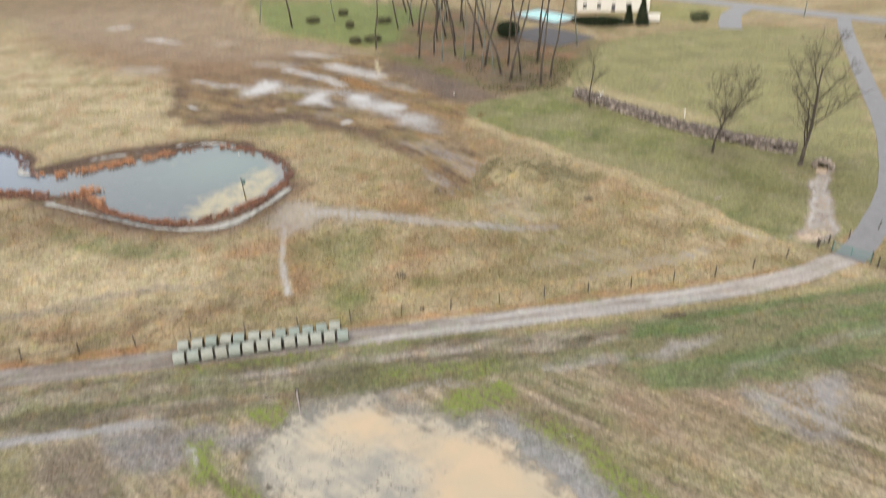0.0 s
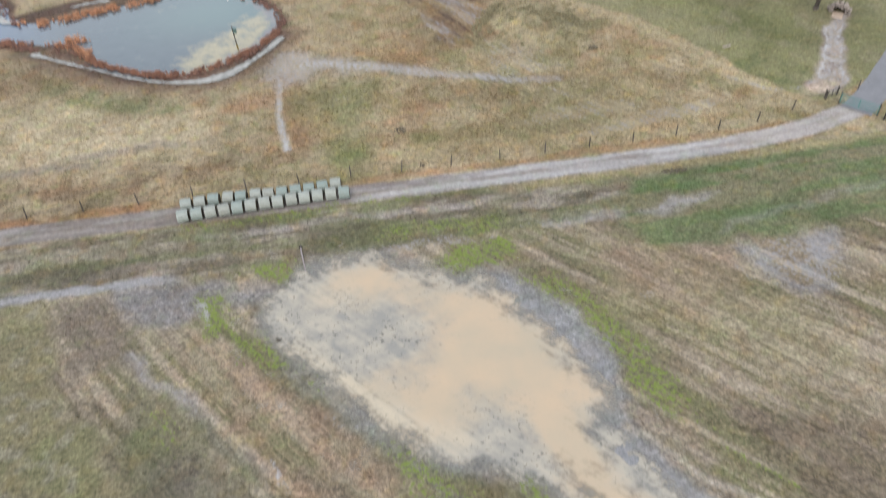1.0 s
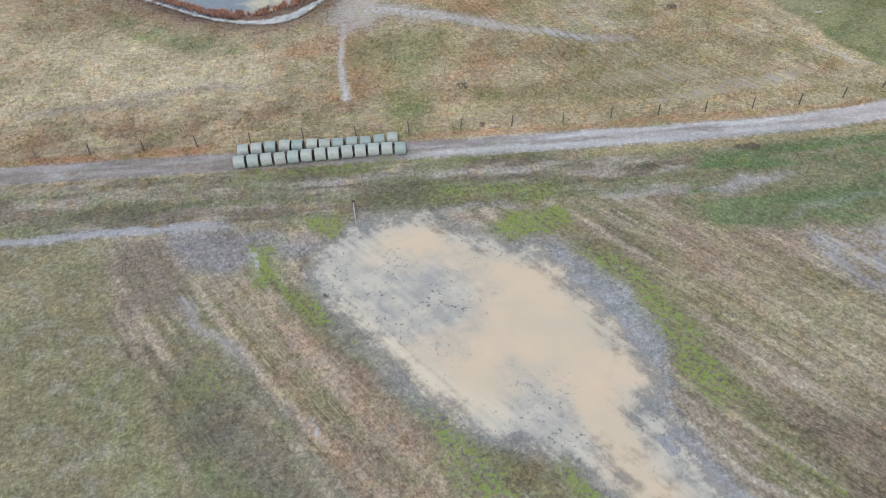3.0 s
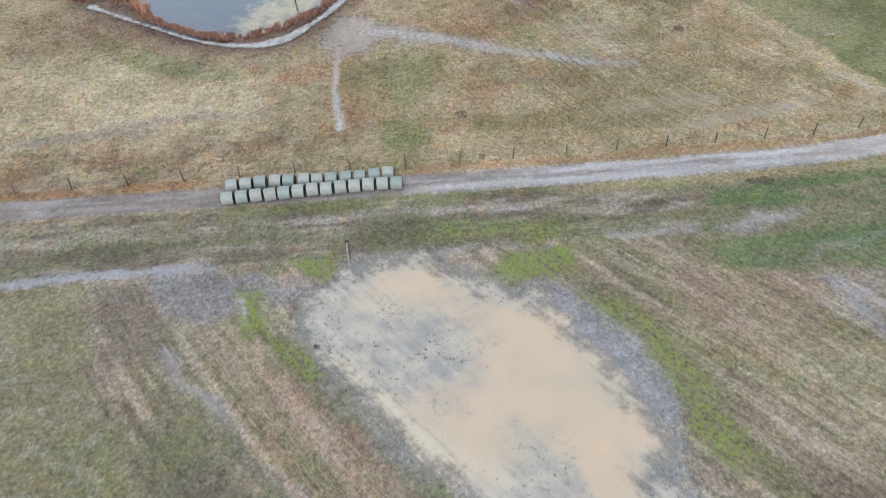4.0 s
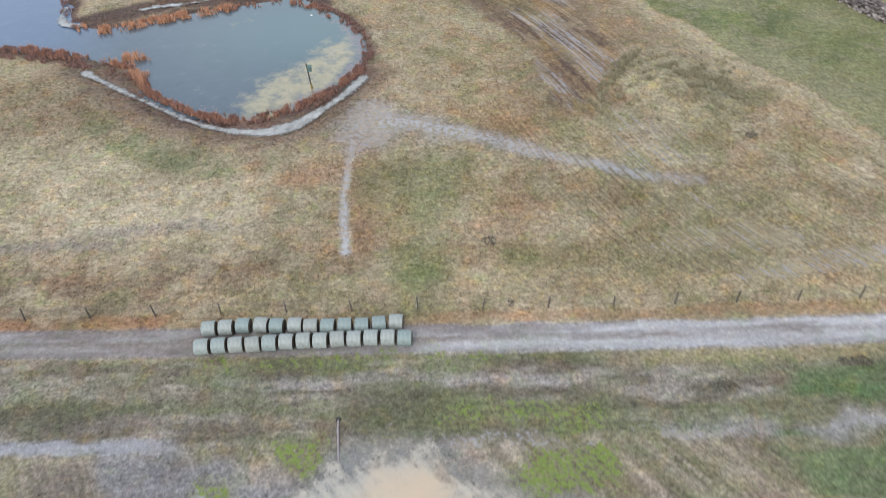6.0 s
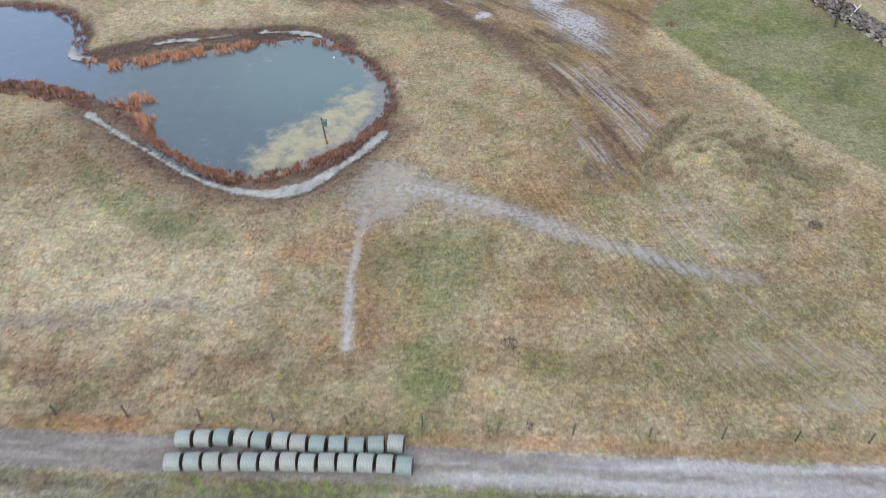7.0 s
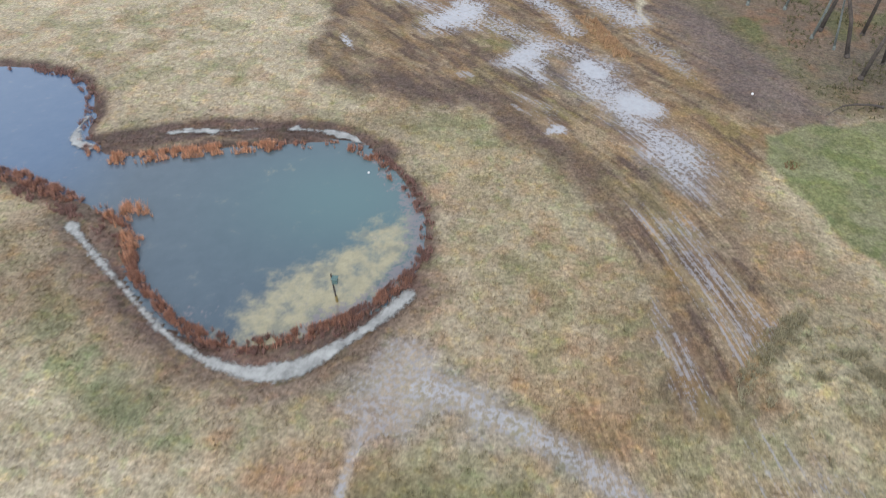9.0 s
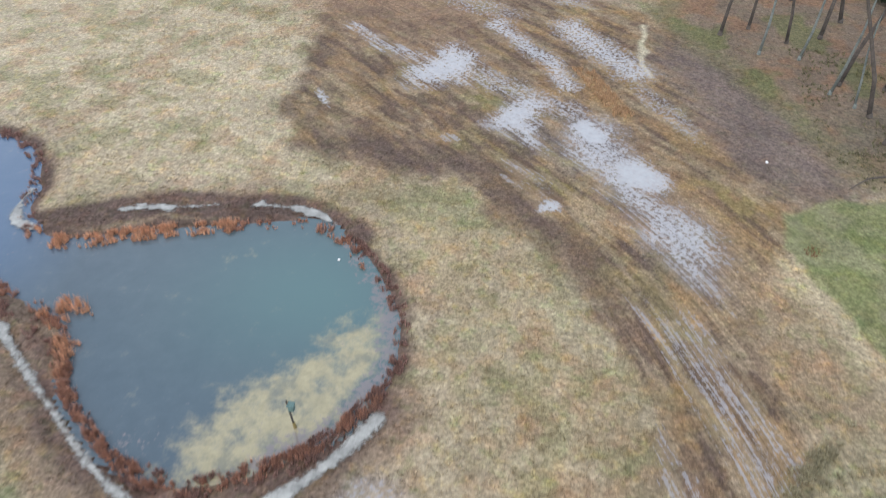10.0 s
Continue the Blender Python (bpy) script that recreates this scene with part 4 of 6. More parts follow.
    # Mud-field puddles; the ground material paints pale sky sheen where this is high.
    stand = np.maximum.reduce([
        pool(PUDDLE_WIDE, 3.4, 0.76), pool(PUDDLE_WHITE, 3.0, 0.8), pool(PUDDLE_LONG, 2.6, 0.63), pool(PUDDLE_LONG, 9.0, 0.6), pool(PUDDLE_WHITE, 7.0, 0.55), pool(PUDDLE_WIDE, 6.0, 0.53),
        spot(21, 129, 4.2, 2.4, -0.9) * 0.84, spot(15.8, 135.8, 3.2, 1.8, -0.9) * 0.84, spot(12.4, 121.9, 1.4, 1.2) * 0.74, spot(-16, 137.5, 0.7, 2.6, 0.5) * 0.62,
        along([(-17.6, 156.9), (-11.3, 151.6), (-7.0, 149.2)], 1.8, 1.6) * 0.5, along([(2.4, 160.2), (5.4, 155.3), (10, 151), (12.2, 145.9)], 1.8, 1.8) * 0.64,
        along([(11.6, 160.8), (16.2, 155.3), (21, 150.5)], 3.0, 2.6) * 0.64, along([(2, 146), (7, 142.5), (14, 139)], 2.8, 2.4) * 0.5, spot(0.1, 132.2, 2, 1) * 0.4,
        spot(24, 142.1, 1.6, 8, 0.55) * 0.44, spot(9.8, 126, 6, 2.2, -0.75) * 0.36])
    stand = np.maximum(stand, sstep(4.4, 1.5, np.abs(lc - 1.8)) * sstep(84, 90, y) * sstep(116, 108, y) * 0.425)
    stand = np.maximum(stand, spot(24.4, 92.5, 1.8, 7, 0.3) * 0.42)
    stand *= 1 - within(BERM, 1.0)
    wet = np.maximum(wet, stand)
    wet += spot(-1.2, 166, 8, 3, -0.4) * 0.4 + spot(-30.5, 169.1, 9, 5, -0.6) * 0.4 + spot(-31, 199, 9, 2.4, -0.75) * 0.55 + spot(-45, 218, 8, 3, -0.7) * 0.5 + spot(-54, 230, 4, 2.4) * 0.6 + spot(-14, 190, 5, 2) * 0.4 + spot(8, 172, 8, 2.4, -0.6) * 0.5
    lay((0.22, 0.135, 0.085), spot(-30, 182, 40, 12, -0.75) * 0.8)
    # the seep between pond and meadow
    fd_, ft_ = seg_dist(wx, wy, FLOW)
    fl = sstep(2.7 - 1.5 * ft_, 0.5 - 0.5 * ft_, fd_)
    seep = np.maximum(fl * (0.555 - 0.12 * ft_), pool(FAN, 1.6, 0.44))
    lay((0.225, 0.20, 0.195), np.clip(seep * 1.5, 0, 0.4))
    wet = np.maximum(wet, seep)
    wet = np.maximum(wet, along([(33.6, 73), (36.7, 69.6), (40.5, 66.8)], 1.2, 2.4) * 0.365)
    wet = np.maximum(wet, spot(33, 80, 7, 11, 0.4) * 0.3)
    wet = np.maximum(wet, spot(36.4, 66.3, 10, 2.0, 0.1) * 0.34)
    wet = np.maximum(wet, spot(10, 75.6, 5, 4, 0.2) * 0.2)
    dd_, dt_ = seg_dist(x + 0.35 * (n3 - 0.5), y, DITCH)
    lay((0.40, 0.36, 0.30), sstep(0.65, 0.2, dd_ - 0.12 * dt_) * (0.25 + 0.45 * dt_))
    wet = np.maximum(wet, sstep(0.62, 0.1, dd_ - 0.12 * dt_) * (0.44 + 0.22 * dt_))
    wet += spot(44.6, 63.7, 12, 1.4, 0.2) * 0.4
    # lawn, woods and yards
    lw = within(LAWN, 0.5)
    lay(LAWNC, lw)
    lush = np.clip(spot(46, 114, 12, 15, -0.4) + 0.35 * sstep(0.45, 0.6, n1), 0, 1)
    lay((0.15, 0.158, 0.058), lush * lw * 0.7)
    lay((0.16, 0.178, 0.06), lw * (0.25 + sstep(0.42, 0.62, fbm(x, y, 7, 93))) * 0.8 * lush)
    lay((0.235, 0.225, 0.105), lw * sstep(0.54, 0.66, fbm(x, y, 1.6, 94, 3)) * 0.6)
    lay((0.115, 0.135, 0.055), lw * sstep(0.55, 0.68, fbm(x, y, 2.6, 95, 3)) * 0.6)
    lay((0.225, 0.21, 0.11), lw * sstep(0.45, 0.65, n2) * 0.7)
    lay((0.25, 0.225, 0.12), lw * (spot(49.1, 95.2, 3, 9, 0.5) * 0.6 + spot(57.6, 84.6, 3, 6, 0.5) * 0.5 + spot(60.2, 105.2, 2.5, 4, 0.3) * 0.5))
    lay((0.14, 0.155, 0.05), lw * (spot(62.1, 98, 8, 5, -0.8) * 0.6 + spot(68, 82.6, 5, 5) * 0.6))
    lay((0.25, 0.235, 0.108), lw * sstep(100, 112, y + 0.75 * (x - 62)) * sstep(60, 66, x + 0.1 * (y - 110)) * (0.55 + 0.5 * n1))
    lay((0.38, 0.31, 0.18), within([(58.7, 130.5), (62.5, 123), (68, 112), (73, 105), (76, 107), (67, 124), (62, 134)], 1.2) * 0.75)
    lay((0.20, 0.155, 0.105), lw * (spot(67.5, 92.5, 5, 3, -0.7) + spot(56.8, 117.6, 2, 1.5) + spot(77.5, 84.5, 4, 3)) * (0.3 + 0.6 * n3))
    lay((0.28, 0.215, 0.13), sstep(3.4, 0.6, np.abs(seg_dist(wx, wy, [(56.6, 124.1), (62, 118.7), (67, 108.4), (73.1, 99.7), (80.3, 93)])[0])) * 0.6)
    lay((0.145, 0.14, 0.062), lw * spot(74, 82, 11, 14, 0.4) * 0.55)
    lay((0.24, 0.21, 0.125), lw * sstep(0.6, 0.7, fbm(x, y, 3.2, 98)) * 0.5)
    wet[:] = np.where(lw > 0.5, 0, wet)
    tuft *= 1 - 0.85 * lw
    lay((0.24, 0.25, 0.09), spot(110, 192, 14, 14) * 0.75)
    wd = within(WOODS, 2.5)
    lay(LITTER, wd * 0.9)
    lay((0.24, 0.125, 0.065), wd * sstep(0.45, 0.62, n2) * 0.7)
    lay((0.13, 0.125, 0.05), wd * sstep(0.5, 0.65, fbm(x, y, 6, 91)) * 0.8 + sstep(3.5, 0.5, np.abs(poly_dist(wx, wy, WOODS))) * sstep(128, 134, y) * 0.45)
    lay((0.11, 0.095, 0.065), spot(50, 140, 7, 9, -0.5) * 0.6)
    tuft *= 1 - 0.7 * wd
    lay((0.27, 0.195, 0.145), within([(-95, 262), (-62, 212), (-34, 184), (-16, 172), (20, 170), (14, 180), (-6, 200), (-14, 232), (-40, 290)], 4) * (0.6 + 0.3 * n2))
    lay((0.15, 0.20, 0.06), within([(-3, 202), (9, 188), (21, 175.6), (29, 180), (34, 196), (44, 216), (18, 244), (-12, 252)], 2) * 0.85)
    lay((0.24, 0.225, 0.085), sstep(2.5, 0.5, np.abs(seg_dist(wx, wy, [(-3, 200), (9, 189), (21, 177)])[0])) * 0.6)
    lay(BROWN, sstep(235, 262, y) * 0.7)
    # brook below the culvert
    bd, bt = seg_dist(wx, wy, BROOK)
    bw = 0.8 + 1.5 * bt
    bf = sstep(bw + 0.7, bw - 0.5, bd)
    lay((0.33, 0.265, 0.225), bf * 0.85)
    lay((0.17, 0.12, 0.10), bf * sstep(0.5, 0.62, fbm(x, y, 1.3, 97, 3)) * 0.7)
    wet = np.maximum(wet, bf * 0.44 + 0.14 * np.exp(-((bd - bw * 0.75) / 0.3) ** 2))
    lay((0.47, 0.37, 0.29), spot(65.7, 65.3, 2.6, 1.5, 0.5) * 0.9)
    wet -= spot(65.7, 65.3, 2.4, 1.4, 0.5) * 0.6
    wet += along([(62.9, 65.5), (59.8, 65.9), (57.6, 67.7), (56, 70.1)], 0.35, 0.4) * 0.5
    # verge and fields on the near side of the track
    lime, stub = np.zeros(x.shape), np.zeros(x.shape)
    south = np.flatnonzero(y < 56.5)
    s = sstep(0.6, -0.6, y - 54.9 + 0.5 * (n3 - 0.5))
    f = sstep(0.5, -0.5, y - 47.2 + 0.8 * (n3 - 0.5))
    o = within(OLIVE, 0.7)
    nc, nwet, nrows, lime[south], stub[south] = near_cover(*(v[south] for v in (x, y, wx, wy, la, lc, n2, n3, f, o)))
    c[south] += (nc - c[south]) * s[south][:, None]
    wet[south] = wet[south] * (1 - s[south]) + nwet * s[south]
    rows[south] += nrows
    tuft *= 1 - 0.55 * f
    dfl = poly_dist(wx, wy, FLOOD)
    # gravel track with two ruts
    k, kt = seg_dist(x, y + 0.14 * (n3 - 0.5), TRACK)
    tr = sstep(1.6, 1.25, k + 0.35 * (n3 - 0.5))
    east = sstep(2, 22, x)
    lay((0.235, 0.205, 0.195), tr * 0.9)
    lay((0.31, 0.285, 0.275), tr * sstep(0.45, 0.65, fbm(x / 4, y, 0.8, 44)) * 0.6)
    lay((0.45, 0.44, 0.44), tr * sstep(0.6, 0.2, np.abs(k - 0.72)) * (0.2 + 0.6 * east) * sstep(0.3, 0.62, fbm(x / 7, y, 0.9, 46)))
    lay((0.40, 0.39, 0.39), tr * east * sstep(0.42, 0.58, fbm(x / 5, y, 0.7, 47)) * 0.6)
    lay((0.17, 0.135, 0.125), tr * spot(14.5, 57.2, 8, 0.55) * 0.7)
    lay((0.19, 0.155, 0.125), tr * sstep(0.3, 0.1, k) * (0.55 - 0.4 * east))
    lay((0.175, 0.14, 0.12), tr * sstep(-4, -10, x) * sstep(0.46, 0.6, fbm(x / 8, y, 0.6, 48)) * 0.6)
    lay((0.40, 0.355, 0.33), tr * sstep(44, 54, x) * 0.6)
    wet = wet * (1 - tr) + tr * np.exp(-((k - 0.72) / 0.25) ** 2) * 0.34 * sstep(0.5, 0.64, n2)
    tuft *= 1 - tr
    tuft *= 1 - 0.55 * o
    tuft *= sstep(0.35, 0.15, wet) * sstep(0.3, 1.0, poly_dist(x, y, POND)) * sstep(0.0, 1.0, dfl)
    mown = np.clip(within([(16, 88), (24, 84), (31, 84), (45, 82), (52, 88), (58, 72), (64, 61.5), (44, 60), (24, 61), (22, 72)], 3) * 0.75 + m * (0.25 + 0.4 * sstep(0.45, 0.6, n2)) + spot(28.5, 102, 7, 16, 0.3) * 0.6 + spot(20.4, 75.4, 10, 10) * 0.3, 0, 1) * (1 - tr) * (1 - f)
    grey = c.mean(-1, keepdims=True)
    north = sstep(53, 57, y)[..., None]
    c = (grey + (c - grey) * (0.76 + 0.10 * north)) * (0.94 + 0.13 * north)
    c = np.clip(c * (0.98, 1.0, 1.03), 0.01, 0.8)
    return np.concatenate([c, lime[:, None]], 1), np.stack([np.clip(wet, 0, 1), np.clip(tuft, 0, 1), np.clip(rows, 0, 1), mown], -1), stub


def colour_layer(me, name, values):
    layer = me.color_attributes.new(name, "FLOAT_COLOR", "POINT")
    if values.shape[1] == 3:
        values = np.concatenate([values, np.ones((len(values), 1))], 1)
    layer.data.foreach_set("color", values.astype(np.float32).ravel())


def sheet(name, xs, ys, zf, material, keep=None):
    """A grid over xs and ys; keep says which corners count, and a cell needs one of them."""
    gx, gy = np.meshgrid(xs, ys)
    x, y = gx.ravel(), gy.ravel()
    z = zf(x, y)
    w = len(xs)
    i = (np.arange(len(ys) - 1)[:, None] * w + np.arange(w - 1)[None]).ravel()
    faces = np.stack([i, i + 1, i + w + 1, i + w], 1)
    if keep is not None:
        k = keep(x, y)
        faces = faces[k[faces].any(1)]
        used = np.unique(faces)
        remap = np.zeros(len(x), int)
        remap[used] = np.arange(len(used))
        faces, x, y, z = remap[faces], x[used], y[used], z[used]
    me = bpy.data.meshes.new(name)
    me.vertices.add(len(x))
    me.vertices.foreach_set("co", np.stack([x, y, z], 1).astype(np.float32).ravel())
    me.loops.add(faces.size)
    me.loops.foreach_set("vertex_index", faces.ravel().astype(np.int32))
    me.polygons.add(len(faces))
    me.polygons.foreach_set("loop_start", (np.arange(len(faces)) * 4).astype(np.int32))
    me.polygons.foreach_set("use_smooth", np.ones(len(faces), bool))
    me.update(calc_edges=True)
    me.materials.append(material)
    return new(name, me), x, y


def spread(lo, hi, step, far):
    """Even steps from lo to hi, then ever longer ones out to far on both sides."""
    out = [step * 1.2**k for k in range(1, 60)]
    tail = np.cumsum(out)
    tail = tail[tail < far]
    return np.concatenate([(lo - tail)[::-1], np.arange(lo, hi, step), hi + np.r_[0, tail]])


ground, gx, gy = sheet("ground", spread(-60, 86, 0.26, 2500), spread(10, 178, 0.26, 2500), height, M_GROUND)
cc, cw, stubble = cover(gx, gy)
colour_layer(ground.data, "cover", cc)
colour_layer(ground.data, "wet", cw)
gl = np.stack([*lanes(gx, gy), np.zeros(len(gx)), stubble], 1)
gl[:, 2] = np.maximum(np.exp(-(gl[:, 1] / 17) ** 4) * sstep(56, 62, gy), 0.4 * sstep(58, 52, gy))
colour_layer(ground.data, "lanes", gl)
tagged(ground, "rough dry winter meadow with mud, weeds and standing water", "ground", kind="structure")

WATER_Z = -0.27
pond, px, py = sheet("pond", np.arange(-76, 3.5, 0.5), np.arange(86, 128, 0.5), lambda x, y: np.full(x.shape, WATER_Z), M_POND,
                     lambda x, y: poly_dist(x, y, POND) < 0.8)
SILT = [(-12.0, 88.0), (-11.2, 91.9), (-9, 95.6), (-6.2, 99.6), (-3.2, 103.3), (-0.3, 105.5), (1.2, 100.7), (0.2, 96.7), (-1, 92.9), (-3.8, 89.4), (-7.1, 87.3)]
sd = poly_dist(px, py, SILT) + 3 * (fbm(px, py, 3, 77) - 0.5)
# Low in the west, where the pond colour carries a painted sky reflection.
teal = 0.45 * sstep(-42, -26, px) + 0.55 * np.exp(-(((px + 6) / 12) ** 2 + ((py - 107) / 9) ** 2))
rim = poly_dist(px, py, POND)
weedy = np.exp(-((rim + 0.3) / 1.1) ** 2) * (0.18 + 0.4 * sstep(-12, -4, px)) + 0.42 * np.exp(-(((px + 3) / 4.5) ** 2 + ((py - 92) / 1.8) ** 2)) + 0.3 * np.exp(-(((px + 15) / 2.5) ** 2 + ((py - 90.3) / 1.2) ** 2))
weedy += 0.3 * np.exp(-((rim + 0.2) / 1.8) ** 2) * sstep(-3, -1, px) * sstep(94, 98, py)
dots = sum(np.exp(-(((px - ax) / 1.1) ** 2 + ((py - ay) / 0.7) ** 2)) for ax, ay in ((-15.6, 109.9), (-14, 110.6), (-5.8, 106.1), (-10.3, 102.2)))
colour_layer(pond.data, "cover", np.stack([np.clip(0.5 - sd / 4.6, 0, 0.85) + dots * 0.3, np.clip(teal, 0, 1), np.clip(weedy, 0, 1)], 1))
tagged(pond, "grey-green pond water with a yellow silt shallow", "pond", kind="structure")

flood, fx, fy = sheet("flood_water", np.arange(-3, 34, 0.35), np.arange(6, 50, 0.35), lambda x, y: np.full(x.shape, 0.015), M_FLOOD,
                      lambda x, y: poly_dist(x, y, FLOOD) < 5)
fd, td = poly_dist(fx, fy, FLOOD), poly_dist(fx, fy, TAN)
THIN = ((0.5, [(23, 25.4), (25, 24.4), (26.6, 21), (27.6, 18), (30, 12), (25.5, 10), (23.7, 19.4)]), (0.42, [(-0.6, 42.8), (3, 45.4), (3.4, 40), (1.2, 37.2), (-0.4, 40)]),
        (0.4, [(12, 26), (18, 24), (20, 19.5), (18.2, 20.6), (15.6, 22.6), (11, 24.8)]))
cream = np.exp(-(seg_dist(fx, fy, [(2.2, 36.6), (6.2, 31.9), (8.2, 29.3), (10.3, 27.2), (13, 25.6)])[0] / 1.1) ** 2) + 0.6 * np.exp(-(((fx - 4.5) / 2.5) ** 2 + ((fy - 42.5) / 1.6) ** 2))
colour_layer(flood.data, "cover", np.stack([np.clip(0.36 - fd / 5.0 + 0.12 * cream + sum(k_ * sstep(1.2, -1.2, poly_dist(fx, fy, p_)) for k_, p_ in THIN), 0, 1), np.clip(0.5 - td / 6.0 + 0.55 * np.exp(-(seg_dist(fx, fy, [(20.5, 26), (21.4, 22), (22.6, 17), (25, 11)])[0] / 1.3) ** 2), 0, 1), np.clip(cream, 0, 1)], 1))
tagged(flood, "tan muddy flood water lying in the field", "flood water", kind="structure")

trench, tx, ty = sheet("water_trench", np.arange(-35, 4, 0.2), np.arange(82, 100, 0.2), lambda x, y: np.full(x.shape, -0.13), M_MILKY_SHEEN,
                       lambda x, y: seg_dist(x, y, TRENCH)[0] < 1.7)
td_, ta_ = seg_dist(tx, ty, TRENCH)
half = 0.25 + 0.55 * np.exp(-((ta_ - 0.66) / 0.13) ** 2) + 0.34 * np.exp(-((ta_ - 0.98) / 0.1) ** 2) + 0.3 * np.exp(-(ta_ / 0.07) ** 2) + 0.4 * (fbm(tx, ty, 1.6, 33, 2) - 0.5)
colour_layer(trench.data, "cover", np.stack([np.clip(0.5 + (half - td_) / 1.1, 0, 1)] * 3, 1))
for line in BACKWATERS:
    bx_, by_ = np.array(line).T
    back_water, tx, ty = sheet("backwater", np.arange(bx_.min() - 2, bx_.max() + 2, 0.2), np.arange(by_.min() - 2, by_.max() + 2, 0.2), lambda x, y: np.full(x.shape, -0.15), M_MILKY_SHEEN,
                               lambda x, y: seg_dist(x, y, line)[0] < 1.5)
    bd_, ba_ = seg_dist(tx, ty, line)
    colour_layer(back_water.data, "cover", np.stack([np.clip(0.5 + (0.4 - 0.3 * np.abs(ba_ - 0.5) + 1.0 * (fbm(tx, ty, 1.3, 35, 2) - 0.5) - bd_) / 1.0, 0, 1)] * 3, 1))
    tagged(back_water, "silty shallows behind the reeds, pale sky reflection painted in", "shallow water", kind="structure")
tagged(trench, "narrow trench of silty water round the pond, pale sky reflection painted in", "trench water", kind="structure")


# ---- builders ----
def mesh_of(bm, name, material, smooth=False):
    me = bpy.data.meshes.new(name)
    bm.to_mesh(me)
    bm.free()
    me.materials.append(material)
    if smooth:
        me.polygons.foreach_set("use_smooth", np.ones(len(me.polygons), bool))
    return me


def part(name, bm, material, parent, label="", smooth=False):
    ob = new(name, mesh_of(bm, name, material, smooth))
    ob.parent = parent
    return tagged(ob, label)


def base(name, x, y, z=None, turn=0.0):
    ob = new(name)
    ob.empty_display_size = 0.3
    ob.matrix_basis = pose(x, y, h0(x, y) if z is None else z, 0, 0, turn)
    return ob


def h0(x, y):
    return float(height(np.array([float(x)]), np.array([float(y)]))[0])


def box(bm, x0, y0, z0, x1, y1, z1, bevel=0.0):
    vs = bmesh.ops.create_cube(bm, size=1.0, matrix=Matrix.Translation(((x0 + x1) / 2, (y0 + y1) / 2, (z0 + z1) / 2)) @ Matrix.Diagonal((x1 - x0, y1 - y0, z1 - z0, 1)))["verts"]
    if bevel:
        bmesh.ops.bevel(bm, geom=list({e for v in vs for e in v.link_edges}), offset=bevel, segments=1, affect="EDGES")
    return bm


def tube(bm, pts, radii, sides=6):
    """A tapered tube along points."""
    rings = []
    for k, p in enumerate(pts):
        way = (Vector(pts[min(k + 1, len(pts) - 1)]) - Vector(pts[max(k - 1, 0)])).normalized()
        q = way.to_track_quat("Z", "Y")
        rings.append([bm.verts.new(Vector(p) + q @ Vector((radii[k] * math.cos(a), radii[k] * math.sin(a), 0)))
                      for a in (2 * math.pi * s / sides for s in range(sides))])
    for a, b in zip(rings, rings[1:]):
        for s in range(sides):
            bm.faces.new((a[s], a[(s + 1) % sides], b[(s + 1) % sides], b[s]))
    bm.faces.new(rings[0][::-1])
    bm.faces.new(rings[-1])
    return bm


def blades(name, x, y, z, tall, wide, rng, material, per=6, lean=0.45, colours=None):
    """Many tufts of flat tapering stalks in one mesh."""
    n = len(x) * per
    cx, cy, cz, t, w = (np.repeat(v, per) for v in (x, y, z, tall, wide))
    ang, out = rng.uniform(0, 2 * np.pi, n), rng.uniform(0.1, 1, n)
    t = t * rng.uniform(0.55, 1.1, n)
    bx, by = cx + np.cos(ang) * w * out * 0.8, cy + np.sin(ang) * w * out * 0.8
    side = ang + np.pi / 2 + rng.uniform(-0.6, 0.6, n)
    hw = w * 0.13 + 0.01
    tipx, tipy = bx + np.cos(ang) * t * lean * out, by + np.sin(ang) * t * lean * out
    v = np.empty((n, 3, 3))
    v[:, 0] = np.stack([bx - np.cos(side) * hw, by - np.sin(side) * hw, cz - 0.03], 1)
    v[:, 1] = np.stack([bx + np.cos(side) * hw, by + np.sin(side) * hw, cz - 0.03], 1)
    v[:, 2] = np.stack([tipx, tipy, cz + t], 1)
    me = bpy.data.meshes.new(name)
    me.vertices.add(3 * n)
    me.vertices.foreach_set("co", v.astype(np.float32).ravel())
    me.loops.add(3 * n)
    me.loops.foreach_set("vertex_index", np.arange(3 * n, dtype=np.int32))
    me.polygons.add(n)
    me.polygons.foreach_set("loop_start", (np.arange(n) * 3).astype(np.int32))
    me.update(calc_edges=True)
    me.materials.append(material)
    if colours is not None:
        colour_layer(me, "cover", np.repeat(np.repeat(colours, per, 0), 3, 0))
    return new(name, me)


